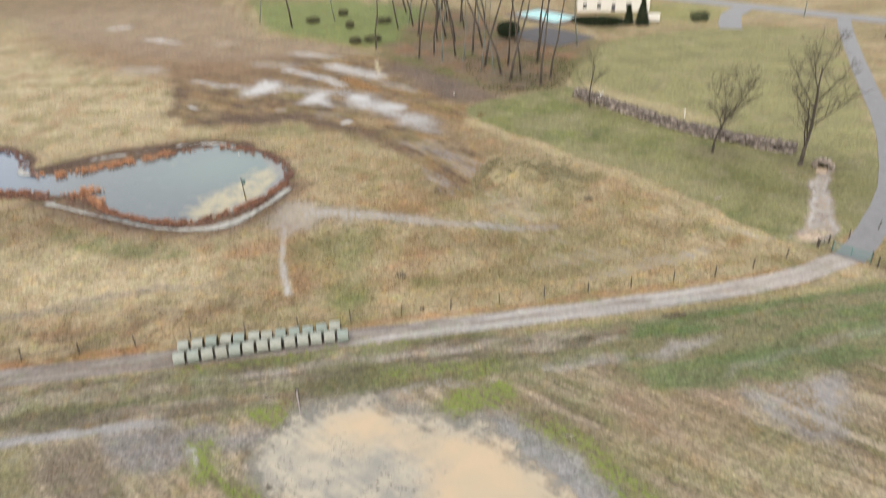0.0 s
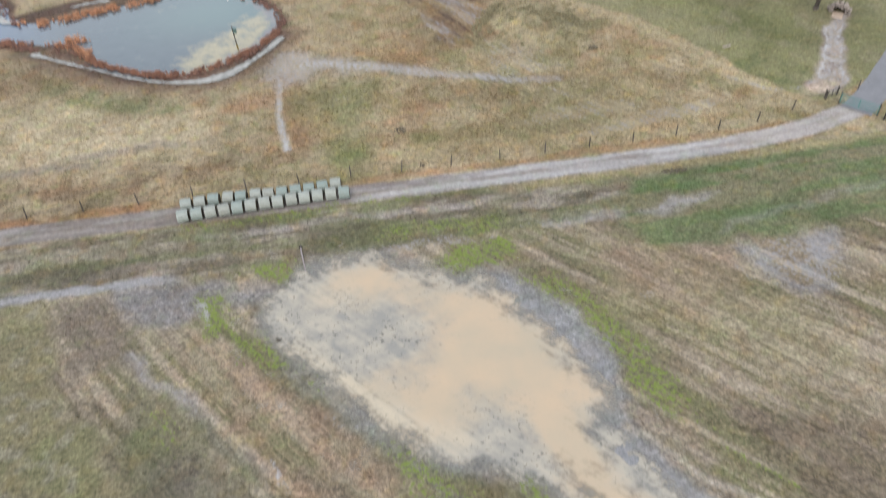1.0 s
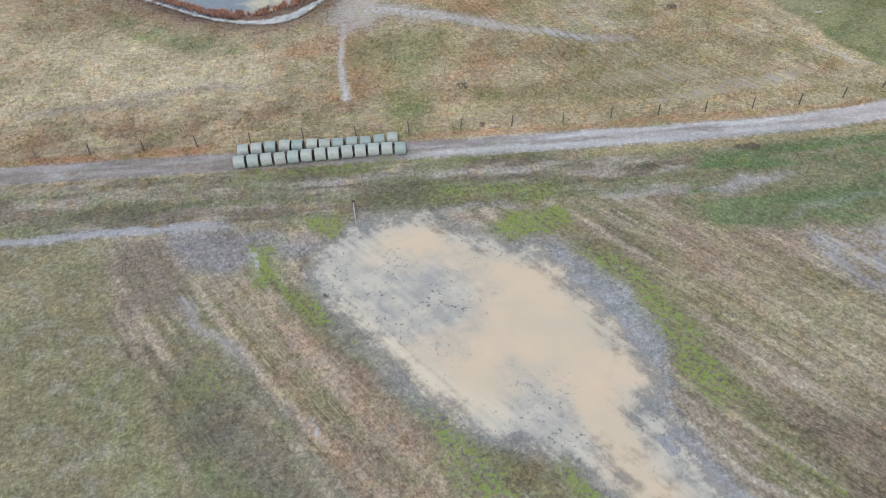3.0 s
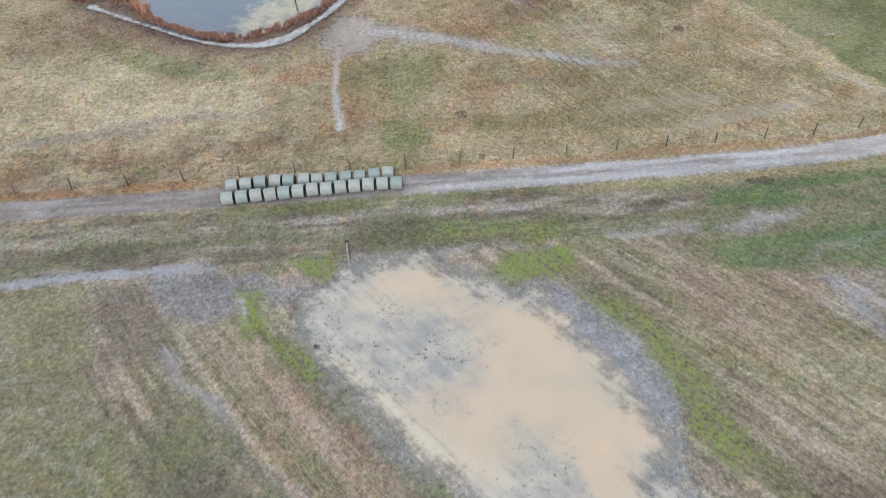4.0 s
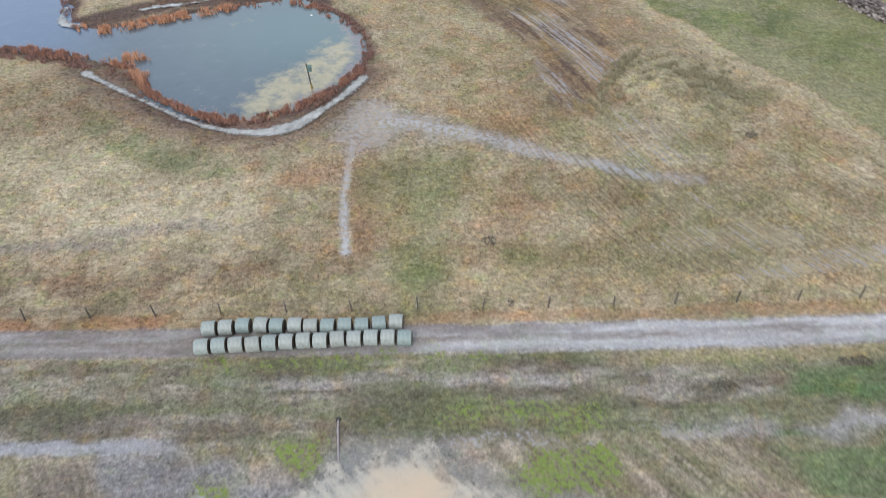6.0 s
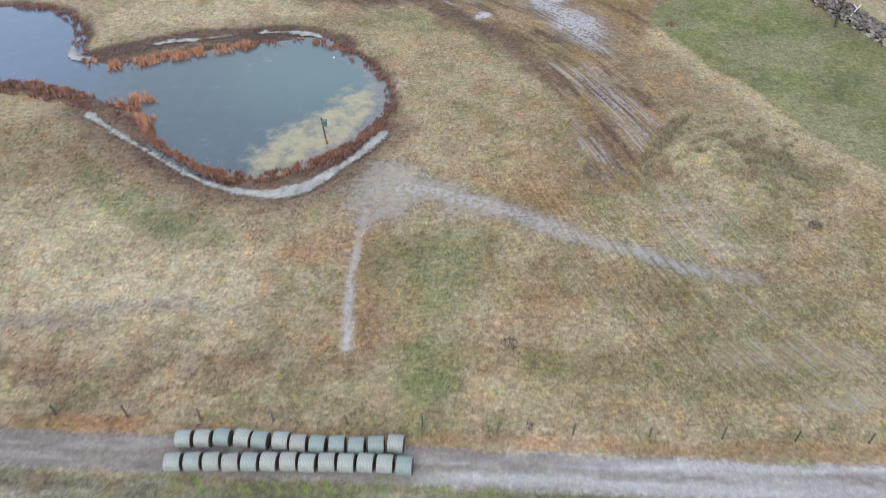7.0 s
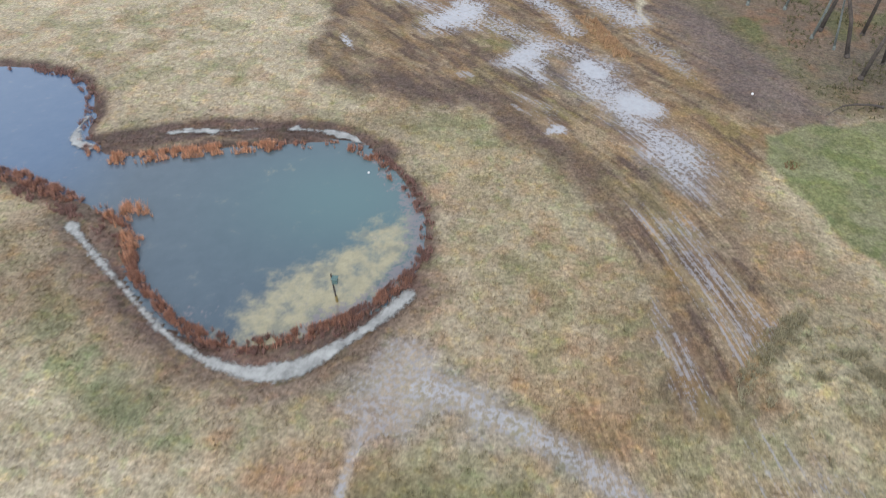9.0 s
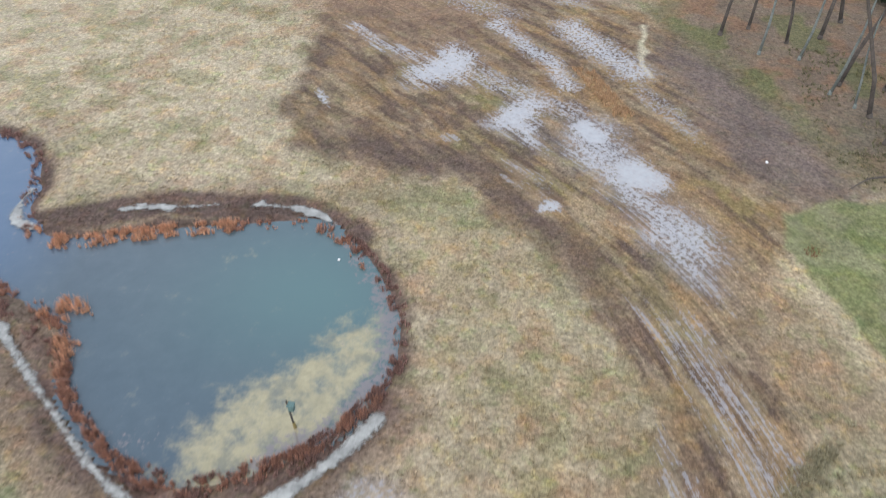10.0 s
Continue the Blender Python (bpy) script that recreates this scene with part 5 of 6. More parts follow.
# ---- bales ----
def round_bale(seed):
    rng = random.Random(seed)
    bale = new("round_bale")
    bale.empty_display_size = 0.3
    bm, r, half = bmesh.new(), 0.63, 0.53
    rings, sides = [], 28
    for u, k in ((-half, 0.93), (-half + 0.07, 0.985), (-half * 0.5, 1.0 + rng.uniform(0, 0.02)), (0, 1.0), (half * 0.5, 1.0 + rng.uniform(0, 0.02)), (half - 0.07, 0.985), (half, 0.93)):
        rings.append([bm.verts.new((u, r * k * (1 + 0.012 * math.sin(3 * a + seed) + rng.uniform(-0.006, 0.006)) * math.cos(a),
                                    max(0.0, r + r * k * (1 + 0.012 * math.sin(2 * a + seed)) * math.sin(a)))) for a in (2 * math.pi * s / sides for s in range(sides))])
    for a, b in zip(rings, rings[1:]):
        for s in range(sides):
            bm.faces.new((a[s], a[(s + 1) % sides], b[(s + 1) % sides], b[s]))
    part("wrap", bm, M_BALE, bale, smooth=True)
    for sgn in (-1, 1):
        bm = bmesh.new()
        rng2 = random.Random(seed + sgn)
        prev = None
        for k, (rr, push) in enumerate(((0.93, 0.0), (0.86, 0.02), (0.6, 0.03), (0.3, 0.02))):
            ring = [bm.verts.new((sgn * (half + push + rng2.uniform(-0.012, 0.012)), r * rr * math.cos(a), max(0.005, r + r * rr * math.sin(a)))) for a in (2 * math.pi * s / sides for s in range(sides))]
            if prev:
                for s in range(sides):
                    f = (prev[s], prev[(s + 1) % sides], ring[(s + 1) % sides], ring[s])
                    bm.faces.new(f if sgn > 0 else f[::-1])
            prev = ring
        bm.faces.new(prev if sgn > 0 else prev[::-1])
        part("end_face", bm, M_HAY, bale, "dark hay end with ragged straw")
    return bale


bale_kinds = [round_bale(s) for s in range(4)]
rng = random.Random(7)
spots = [(-7.95 + 1.31 * k, 55.62 + 0.06 * min(k, 5) + rng.uniform(-0.08, 0.08), rng.uniform(-4, 4) + (7 if k < 4 else 0)) for k in range(13)]
spots += [(-7.75 + 1.345 * k + (0.1 if k in (3, 5) else 0), 57.42 + 0.16 * math.sin(k * 0.6) + rng.uniform(-0.08, 0.08), rng.uniform(-8, 6)) for k in range(12)]
for k, (x, y, turn) in enumerate(spots):
    src = bale_kinds[k] if k < 4 else bale_kinds[k % 4]
    m = pose(x, y, h0(x, y) - 0.01, 0, 0, turn)
    if k < 4:
        src.matrix_basis = m
        ob = src
    else:
        ob = copy_thing(src, m)
    tagged(ob, "round hay bale in pale net wrap lying on the track", "hay bale", "bales in the double row")

# ---- fence ----
fence = base("fence", 0, 59, 0.0)
bm = bmesh.new()
tube(bm, [(0, 0, -0.3), (0.01, 0, 0.6), (0.0, 0.01, 1.25), (0.0, 0.01, 1.32)], [0.075, 0.07, 0.065, 0.045], 8)
post_mesh = mesh_of(bm, "post", M_POST)
rng = random.Random(3)
post_spots = []
for k in range(-9, 14):
    x = 8.7 + 5.36 * k if k <= 0 else 8.7 + 5.3 * min(k, 3) + 4.97 * max(0, k - 3)
    y = 59.1 + 0.3 * (k < 1) + (max(0, x - 52) * 0.26 if x > 52 else 0)
    post_spots.append((x, y))
    ob = new("post", post_mesh)
    ob.parent = fence
    ob.matrix_basis = pose(x, y - 59, h0(x, y), rng.uniform(-5, 5), rng.uniform(-5, 7), rng.uniform(0, 90))
for zz in (0.45, 0.8, 1.15):
    bm = bmesh.new()
    tube(bm, [(x, y - 59, zz + h0(x, y)) for x, y in post_spots], [0.007] * len(post_spots), 4)
    part("wire", bm, M_WIRE, fence)
tagged(fence, "weathered wooden post and wire fence along the track", "fence")

# ---- gates at the road ----
def tube_gate(x0, y0, x1, y1, material, high, bars, name, label):
    g = base(name, x0, y0, 0.05, math.degrees(math.atan2(y1 - y0, x1 - x0)))
    w = math.hypot(x1 - x0, y1 - y0)
    for k in range(bars):
        zz = 0.25 + (high - 0.3) * k / (bars - 1)
        part("bar", tube(bmesh.new(), [(0.05, 0, zz), (w - 0.05, 0, zz)], [0.035, 0.035], 6), material, g)
    for u in (0.05, w * 0.5, w - 0.05):
        part("upright", tube(bmesh.new(), [(u, 0, 0.2), (u, 0, high)], [0.04, 0.04], 6), material, g)
    for u in (0, w):
        part("gatepost", tube(bmesh.new(), [(u, 0.1, -0.2), (u, 0.1, high + 0.15), (u, 0.1, high + 0.2)], [0.09, 0.09, 0.05], 8), M_POST, g)
    return tagged(g, label, "gate")


tube_gate(65.3, 61.2, 67.8, 57.8, M_GATE, 1.3, 5, "metal_gate", "closed green tubular steel gate across the track")
tube_gate(67.9, 56.8, 69.2, 54.6, M_DARK, 1.2, 4, "field_gate", "dark timber field gate beside the road")
tube_gate(64.4, 62.5, 66.2, 62.9, M_DARK, 1.0, 2, "rail_fence", "short dark timber rail between two posts")

# ---- roads ----
def ribbon(name, pts, width, z, label, material=None, edge=0.04):
    bm, rows = bmesh.new(), []
    for k, p in enumerate(pts):
        a, b = Vector(pts[max(k - 1, 0)]), Vector(pts[min(k + 1, len(pts) - 1)])
        side = Vector((b.y - a.y, a.x - b.x)).normalized() * width / 2
        jig = 1 + 0.03 * math.sin(k * 2.1)
        rows.append([bm.verts.new((p[0] + side.x * s * jig, p[1] + side.y * s * jig, z - dz)) for s, dz in ((-1.02, 0.12), (-1, 0.0), (0, -edge), (1, 0.0), (1.02, 0.12))])
    for a, b in zip(rows, rows[1:]):
        for s in range(4):
            bm.faces.new((a[s], b[s], b[s + 1], a[s + 1]))
    bmesh.ops.recalc_face_normals(bm, faces=bm.faces)
    ob = new(name, mesh_of(bm, name, material or M_ASPHALT))
    return tagged(ob, label, "road", kind="structure")


ribbon("road", ROAD, 3.3, 0.05, "worn grey asphalt lane, damp")
ribbon("road", smooth_line([(104, 227), (117.7, 211.4), (133.7, 190.8), (146.5, 174.7), (161, 158), (190, 128), (280, 45)], 2), 7.0, 0.10, "pale grey asphalt country road")
ribbon("driveway", [(112.9, 168.7), (116, 175.1), (121.4, 183.9), (129.2, 191.2)], 5.5, 0.07, "short asphalt driveway off the road")

# ---- stones ----
def stone_mesh(seed, material=M_STONE):
    rng, bm = random.Random(seed), bmesh.new()
    for _ in range(13):
        v = Vector((rng.gauss(0, 1), rng.gauss(0, 1), rng.gauss(0, 1))).normalized()
        bm.verts.new((v.x * 0.5, v.y * 0.36, v.z * 0.26))
    bmesh.ops.convex_hull(bm, input=bm.verts)
    loose = [v for v in bm.verts if not v.link_faces]
    bmesh.ops.delete(bm, geom=loose, context="VERTS")
    return mesh_of(bm, "stone", material)


STONES = [stone_mesh(s) for s in range(8)]


def rubble(name, mats, parent, material):
    """Stones too many to tell apart, joined."""
    vs, fs = [], []
    for k, m in enumerate(mats):
        me = STONES[k % 8]
        off = len(vs)
        vs += [m @ v.co for v in me.vertices]
        fs += [[off + i for i in p.vertices] for p in me.polygons]
    me = bpy.data.meshes.new(name)
    me.from_pydata(vs, [], fs)
    me.materials.append(material)
    ob = new(name, me)
    ob.parent = parent
    return tagged(ob, kind="stuff")


WALL = smooth_line([(57.2, 127), (59.2, 121.8), (62.2, 115.4), (66.9, 105), (72.6, 97.6), (76, 93.8), (79.6, 90.4)], 2)
wall = base("stone_wall", 0, 0, 0.0)
rng = random.Random(11)
lengths = [math.dist(a, b) for a, b in zip(WALL, WALL[1:])]


def on_wall(d):
    for k, ln in enumerate(lengths):
        if d <= ln:
            a, b = WALL[k], WALL[k + 1]
            t = d / ln
            return a[0] + (b[0] - a[0]) * t, a[1] + (b[1] - a[1]) * t, math.atan2(b[1] - a[1], b[0] - a[0])
        d -= ln
    return (*WALL[-1], 0.0)


def wall_stone(d, off, z, s):
    x, y, a = on_wall(d)
    return Matrix.Translation((x + math.sin(a) * off, y - math.cos(a) * off, z)) @ Euler((rng.uniform(-0.5, 0.5), rng.uniform(-0.5, 0.5), a + rng.uniform(-0.6, 0.6))).to_matrix().to_4x4() @ Matrix.Diagonal((s * rng.uniform(0.8, 1.4), s * rng.uniform(0.8, 1.3), s * rng.uniform(0.9, 1.6), 1))


total = sum(lengths)
for k in range(290):
    d = rng.uniform(0, total)
    z = rng.choice((0.12, 0.4, 0.7, 1.0, 1.3))
    ob = new("stone", STONES[k % 8])
    ob.parent = wall
    ob.matrix_basis = wall_stone(d, 1.4 - 0.6 * z + rng.uniform(-0.1, 0.1), z, rng.uniform(0.45, 0.9))
rubble("rubble", [wall_stone(rng.uniform(0, total), rng.uniform(-1.1, 1.15), rng.uniform(0.05, 1.2), rng.uniform(0.45, 0.9)) for _ in range(2400)], wall, M_RUBBLE)
tagged(wall, "long tumbledown dry-stone wall of dark field stones", "stone wall")

culvert = base("culvert", 79.9, 84.0, -0.05, -40)
for k in range(46):
    a = math.pi * k / 45
    rad = rng.uniform(0.95, 1.5)
    ob = new("stone", STONES[k % 8])
    ob.parent = culvert
    ob.matrix_basis = Matrix.Translation((rad * math.cos(a), rng.uniform(-0.25, 0.35), rad * math.sin(a) * 0.85)) @ Euler((rng.uniform(0, 3), rng.uniform(0, 3), rng.uniform(0, 3))).to_matrix().to_4x4() @ Matrix.Diagonal((0.8, 0.9, 1.2, 1))
bm = bmesh.new()
ring = [(0.75 * math.cos(math.pi * k / 12), 0.75 * math.sin(math.pi * k / 12)) for k in range(13)]
near, farr = [[bm.verts.new((u, v, w)) for u, w in ring] for v in (-0.2, 2.2)]
for a in range(12):
    bm.faces.new((near[a], near[a + 1], farr[a + 1], farr[a]))
bm.faces.new(farr)
part("pipe_mouth", bm, M_HOLE, culvert, "dark arched culvert mouth")
part("apron", box(bmesh.new(), -0.7, -1.9, -0.18, 0.7, -0.1, 0.02, 0.05), M_BROOK, culvert, "tan silty water on the apron")
tagged(culvert, "rough stone culvert headwall with a dark arched mouth", "culvert")

flat_stone = new("flat_stone", STONES[2])
flat_stone.matrix_basis = pose(59.9, 77.9, h0(59.9, 77.9) + 0.03, 0, 0, 20) @ Matrix.Diagonal((1.5, 1.2, 0.5, 1))
tagged(flat_stone, "pale flat stone lying in the lawn", "stone")

# ---- bare trees ----
def grow(bm_main, bm_twigs, rng, start, way, length, radius, depth, main=True, first_fork=0.36):
    """A limb with its forks; thin ones go to the twigs."""
    steps = 5 if depth > 1 else 3
    pts, rad = [Vector(start)], [radius]
    w = Vector(way).normalized()
    for k in range(steps):
        w = (w + Vector((rng.uniform(-1, 1), rng.uniform(-1, 1), rng.uniform(-0.5, 0.9))) * 0.16).normalized()
        pts.append(pts[-1] + w * length / steps)
        rad.append(radius * (1 - 0.72 * (k + 1) / steps))
    tube(bm_main if main else bm_twigs, pts, rad, 7 if main else (5 if depth > 1 else 3))
    if depth <= 0:
        return
    forks = {4: 9, 3: 8, 2: 6, 1: 5}[depth]
    for k in range(forks):
        f = (0.25 if not main else first_fork) + (0.97 - (0.25 if not main else first_fork)) * (k + rng.random()) / forks
        i = min(int(f * steps), steps - 1)
        p = pts[i].lerp(pts[i + 1], f * steps - i)
        side = Vector((rng.uniform(-1, 1), rng.uniform(-1, 1), rng.uniform(-0.1, 0.5)))
        d = (w * rng.uniform(0.5, 1.0) + side.normalized() * rng.uniform(0.7, 1.1)).normalized()
        grow(bm_main, bm_twigs, rng, p, d, length * rng.uniform(0.42, 0.62) * (1.15 - 0.4 * f), max(0.012, radius * (1 - 0.72 * f) * 0.58), depth - 1, False)


def bare_tree(seed, tall, radius, lean=(0.0, 0.0), depth=3, bark=M_BARK, trunk_share=0.8, first_fork=0.4):
    tree = new("tree")
    rng = random.Random(seed)
    a, b = bmesh.new(), bmesh.new()
    grow(a, b, rng, (0, 0, -0.1), (lean[0], lean[1], 1), tall * trunk_share, radius, depth, True, first_fork)
    tube(a, [(0, 0, -0.15), (0, 0, 0.1), (lean[0] * 0.5, lean[1] * 0.5, 0.55)], [radius * 1.7, radius * 1.3, radius * 0.98], 9)
    part("trunk", a, bark, tree, smooth=True)
    part("crown", b, bark, tree, "bare winter branches and twigs", smooth=True)
    return tree


big = bare_tree(5, 20, 0.32, (0.05, -0.03), 4, trunk_share=0.72, first_fork=0.16)
big.matrix_basis = pose(77.1, 85.3, h0(77.1, 85.3))
tagged(big, "large bare spreading tree beside the stone wall", "tree")
mid_tree = bare_tree(9, 13.5, 0.2, (0.04, 0.0), 4, trunk_share=0.78, first_fork=0.26)
mid_tree.matrix_basis = pose(67.1, 92.8, h0(67.1, 92.8))
tagged(mid_tree, "slender bare tree in the lawn beside the stone wall", "tree")
small_tree = bare_tree(14, 10.5, 0.16, (0.02, 0.0), 3, first_fork=0.3)
small_tree.matrix_basis = pose(57.0, 119.3, h0(57.0, 119.3))
tagged(small_tree, "thin bare tree at the end of the stone wall", "tree")

tree_kinds = [bare_tree(20 + k, (24, 22, 26, 19, 23)[k], (0.25, 0.19, 0.28, 0.15, 0.22)[k], ((0.015, 0.01), (-0.03, 0.0), (0.01, -0.01), (0.04, 0.02), (-0.01, 0.015))[k], 3,
                        M_BARK if k not in (1, 3) else M_BARK_PALE, 0.9, 0.72) for k in range(5)]
wood_spots = [(31.8, 162.3, 0), (23, 173.5, 4), (44.6, 151, 2), (45.4, 146, 3), (46.6, 144.2, 2), (43.2, 148.7, 1), (49.8, 150.8, 0), (52.3, 134.4, 0), (55.6, 138.6, 4),
              (40.1, 188, 2), (45.5, 200, 0), (31, 194, 4), (42.7, 175, 0), (36.2, 157.5, 1), (41.0, 156.8, 1), (47.1, 138.9, 2), (50.5, 143, 4)]
rng = random.Random(31)
while len(wood_spots) < 40:
    x, y = rng.uniform(26, 72), rng.uniform(146, 232)
    if float(poly_dist(np.array([x]), np.array([y]), WOODS)[0]) < -2 and min(math.dist((x, y), s[:2]) for s in wood_spots) > 3:
        wood_spots.append((x, y, rng.randrange(5)))
for x, y in ((3, 205), (15, 210), (-6, 214), (142, 150), (146, 145), (140, 143), (155, 160), (138, 176), (159, 168)):
    wood_spots.append((x, y, rng.randrange(5)))
first = set()
for x, y, k in wood_spots:
    m = pose(x, y, h0(x, y), rng.uniform(-1.5, 1.5), rng.uniform(-1.5, 1.5), rng.uniform(0, 360))
    if k in first:
        ob = copy_thing(tree_kinds[k], m)
    else:
        first.add(k)
        ob = tree_kinds[k]
        ob.matrix_basis = m
    tagged(ob, "tall bare woodland tree with pale lichen on its bark" if k in (1, 3) else "tall dark bare woodland tree in leaf litter", "tree", "woodland trees")

branch = new("fallen_branch")
branch.matrix_basis = pose(43.1, 130.2, h0(43.1, 130.2))
a, b = bmesh.new(), bmesh.new()
tube(a, [(-1.6, -0.5, 0.05), (-0.9, -0.1, 0.5), (0.2, 0.5, 1.0), (1.6, 0.9, 1.1), (3.4, 1.4, 0.9), (5, 2.2, 0.3)], [0.03, 0.06, 0.09, 0.11, 0.13, 0.16], 6)
part("limb", a, M_BARK, branch)
for k in range(7):
    tube(b, [(0.4 * k, 0.3 + 0.2 * k, 0.8), (0.4 * k + rng.uniform(-0.8, 0.4), 0.3 + 0.2 * k + rng.uniform(-1, 1), rng.uniform(0.3, 1.6))], [0.03, 0.008], 4)
part("twigs", b, M_BARK, branch)
tagged(branch, "dark fallen branch arching at the edge of the woods", "branch")

under_x, under_y = np.random.default_rng(8).uniform((40, 127), (64, 160), (2000, 2)).T
in_wood = (poly_dist(under_x, under_y, WOODS) < 1.5) & (fbm(under_x, under_y, 4, 131, 3) > 0.47)
under = blades("undergrowth", under_x[in_wood], under_y[in_wood], height(under_x[in_wood], under_y[in_wood]), np.full(in_wood.sum(), 0.4), np.full(in_wood.sum(), 0.22),
               np.random.default_rng(9), M_UNDER, 6, 0.6)
tagged(under, "dull olive undergrowth at the edge of the woods", "undergrowth", kind="stuff")

# ---- pond post, pipe and small things ----
pole = base("nest_box_pole", -3.75, 93.5, WATER_Z - 0.5)
part("pole", tube(bmesh.new(), [(0, 0, 0), (-0.1, 0, 2.0), (-0.22, 0.05, 3.7)], [0.08, 0.075, 0.07], 8), M_DARK, pole)
part("base_sleeve", tube(bmesh.new(), [(0.01, 0, 0.2), (-0.04, 0, 1.15)], [0.14, 0.11], 8), M_YELLOW, pole, "yellow-brown sleeve at the water line")
nb = part("nest_box", box(bmesh.new(), -0.12, -0.2, 2.75, 0.3, 0.2, 3.35, 0.02), M_BOX, pole, "small grey-green nest box")
part("box_roof", box(bmesh.new(), -0.16, -0.28, 3.35, 0.36, 0.26, 3.41, 0.01), M_BOX, nb)
tagged(pole, "dark wooden pole with a nest box standing in the pond", "nest box pole")

drain = base("drain_pipe", 3.1, 48.9, None, 0)
part("pipe", tube(bmesh.new(), [(0, 0.3, 0.05), (0.02, -0.5, 0.12), (0.2, -2.2, 0.06), (0.3, -3.2, 0.0)], [0.075, 0.075, 0.075, 0.07], 8), M_RUSTPIPE, drain)
part("collar", tube(bmesh.new(), [(0, 0.32, 0.05), (0, 0.12, 0.07)], [0.16, 0.16], 10), M_DARK, drain, "collar at the pipe's head")
tagged(drain, "pale drain pipe leading into the flood water", "pipe")

stake = base("stake", -30.6, 51.6, None, 0)
part("shaft", tube(bmesh.new(), [(0, 0, -0.1), (0.1, 0.12, 0.7), (0.22, 0.25, 1.35), (0.23, 0.26, 1.4)], [0.05, 0.05, 0.045, 0.02], 8), M_WHITE, stake)
part("tip", tube(bmesh.new(), [(0.19, 0.22, 1.2), (0.25, 0.29, 1.5)], [0.055, 0.05], 8), M_DARK, stake, "dark painted tip")
tagged(stake, "leaning white marker stake in the verge", "stake")

ball = new("ball")
bm = bmesh.new()
bmesh.ops.create_icosphere(bm, subdivisions=3, radius=0.15)
part("shell", bm, M_WHITE, ball, smooth=True)
ball.matrix_basis = pose(34.2, 133.2, h0(34.2, 133.2) + 0.13)
tagged(ball, "small white ball lying on the mud", "ball")

float_ball = new("float")
bm = bmesh.new()
bmesh.ops.create_icosphere(bm, subdivisions=2, radius=0.13)
part("shell", bm, M_WHITE, float_ball, smooth=True)
float_ball.matrix_basis = pose(-5.8, 111.3, WATER_Z + 0.04)
tagged(float_ball, "small white float on the pond", "float")

white_pipe = base("white_pipe", 59.7, 121.1, 1.35, 50)
part("length", tube(bmesh.new(), [(-1.5, 0, -0.25), (1.5, 0, 0.15)], [0.07, 0.07], 8), M_WHITE, white_pipe)
part("branch_piece", tube(bmesh.new(), [(0.4, 0, 0.0), (1.0, 0.7, 0.2)], [0.06, 0.06], 8), M_WHITE, white_pipe)
tagged(white_pipe, "white plastic pipe lying on the stone wall", "pipe")

marker = base("marker_post", 70.6, 109.1, None, 20)
part("post", tube(bmesh.new(), [(0, 0, -0.1), (0, 0, 1.5)], [0.09, 0.08], 8), M_WHITE, marker)
part("arm", tube(bmesh.new(), [(0, 0, 1.4), (-0.45, 0, 1.5)], [0.07, 0.07], 8), M_WHITE, marker)
tagged(marker, "white plastic standpipe behind the stone wall", "standpipe")

# ---- house and pool beyond the woods ----
house = base("house", 94.5, 202.5, 0.0, -18)
part("wall", box(bmesh.new(), -10, -5, 0, 10, 5, 5.6, 0.03), M_SIDING, house, "white clapboard walls")
bm = bmesh.new()
vs = [bm.verts.new(p) for p in ((-10.5, -5.6, 5.4), (10.5, -5.6, 5.4), (10.5, 5.6, 5.4), (-10.5, 5.6, 5.4), (-10.5, 0, 9), (10.5, 0, 9))]
for f in ((0, 1, 5, 4), (2, 3, 4, 5), (0, 4, 3), (1, 2, 5), (0, 3, 2, 1)):
    bm.faces.new([vs[i] for i in f])
roof = part("roof", bm, M_ROOF, house, "grey shingle roof")
part("chimney", box(bmesh.new(), 3, 0.5, 7, 4, 1.5, 10.2), M_STONE, roof)
for fl in (0.9, 3.5):
    for k in range(5):
        u = -8 + 4 * k
        if fl < 1 and k == 2:
            d = part("door", box(bmesh.new(), u - 0.5, -5.06, 0.1, u + 0.5, -4.97, 2.15), M_PAVER, house)
            part("knob", tube(bmesh.new(), [(u + 0.35, -5.06, 1.05), (u + 0.35, -5.14, 1.05)], [0.04, 0.04], 6), M_WIRE, d)
            continue
        w = part("window", box(bmesh.new(), u - 0.55, -5.05, fl, u + 0.55, -4.97, fl + 1.4), M_GLASS, house)
        for zz in (fl, fl + 0.7, fl + 1.4):
            part("frame", box(bmesh.new(), u - 0.62, -5.09, zz - 0.05, u + 0.62, -5.03, zz + 0.05), M_WHITE, w)
tagged(house, "white two-storey house with grey roof behind a hedge", "house")

pool = base("swimming_pool", 73.0, 197.2, 0.0, -62)
part("deck", box(bmesh.new(), -9.5, -7, -0.1, 10, 6.5, 0.12, 0.02), M_PAVER, pool, "dark paved pool deck")
part("terrace", box(bmesh.new(), 8, -23, -0.1, 26, -9, 0.1, 0.02), M_PAVER, pool, "dark slate terrace below the pool")
part("coping", box(bmesh.new(), -8, -4.6, 0.1, 8, 4.6, 0.22, 0.03), M_CONCRETE, pool)
part("pool_surface", box(bmesh.new(), -7.5, -4.1, 0.15, 7.5, 4.1, 0.235), M_POOL, pool, "turquoise pool water")
tagged(pool, "turquoise swimming pool in a dark paved deck", "pool")


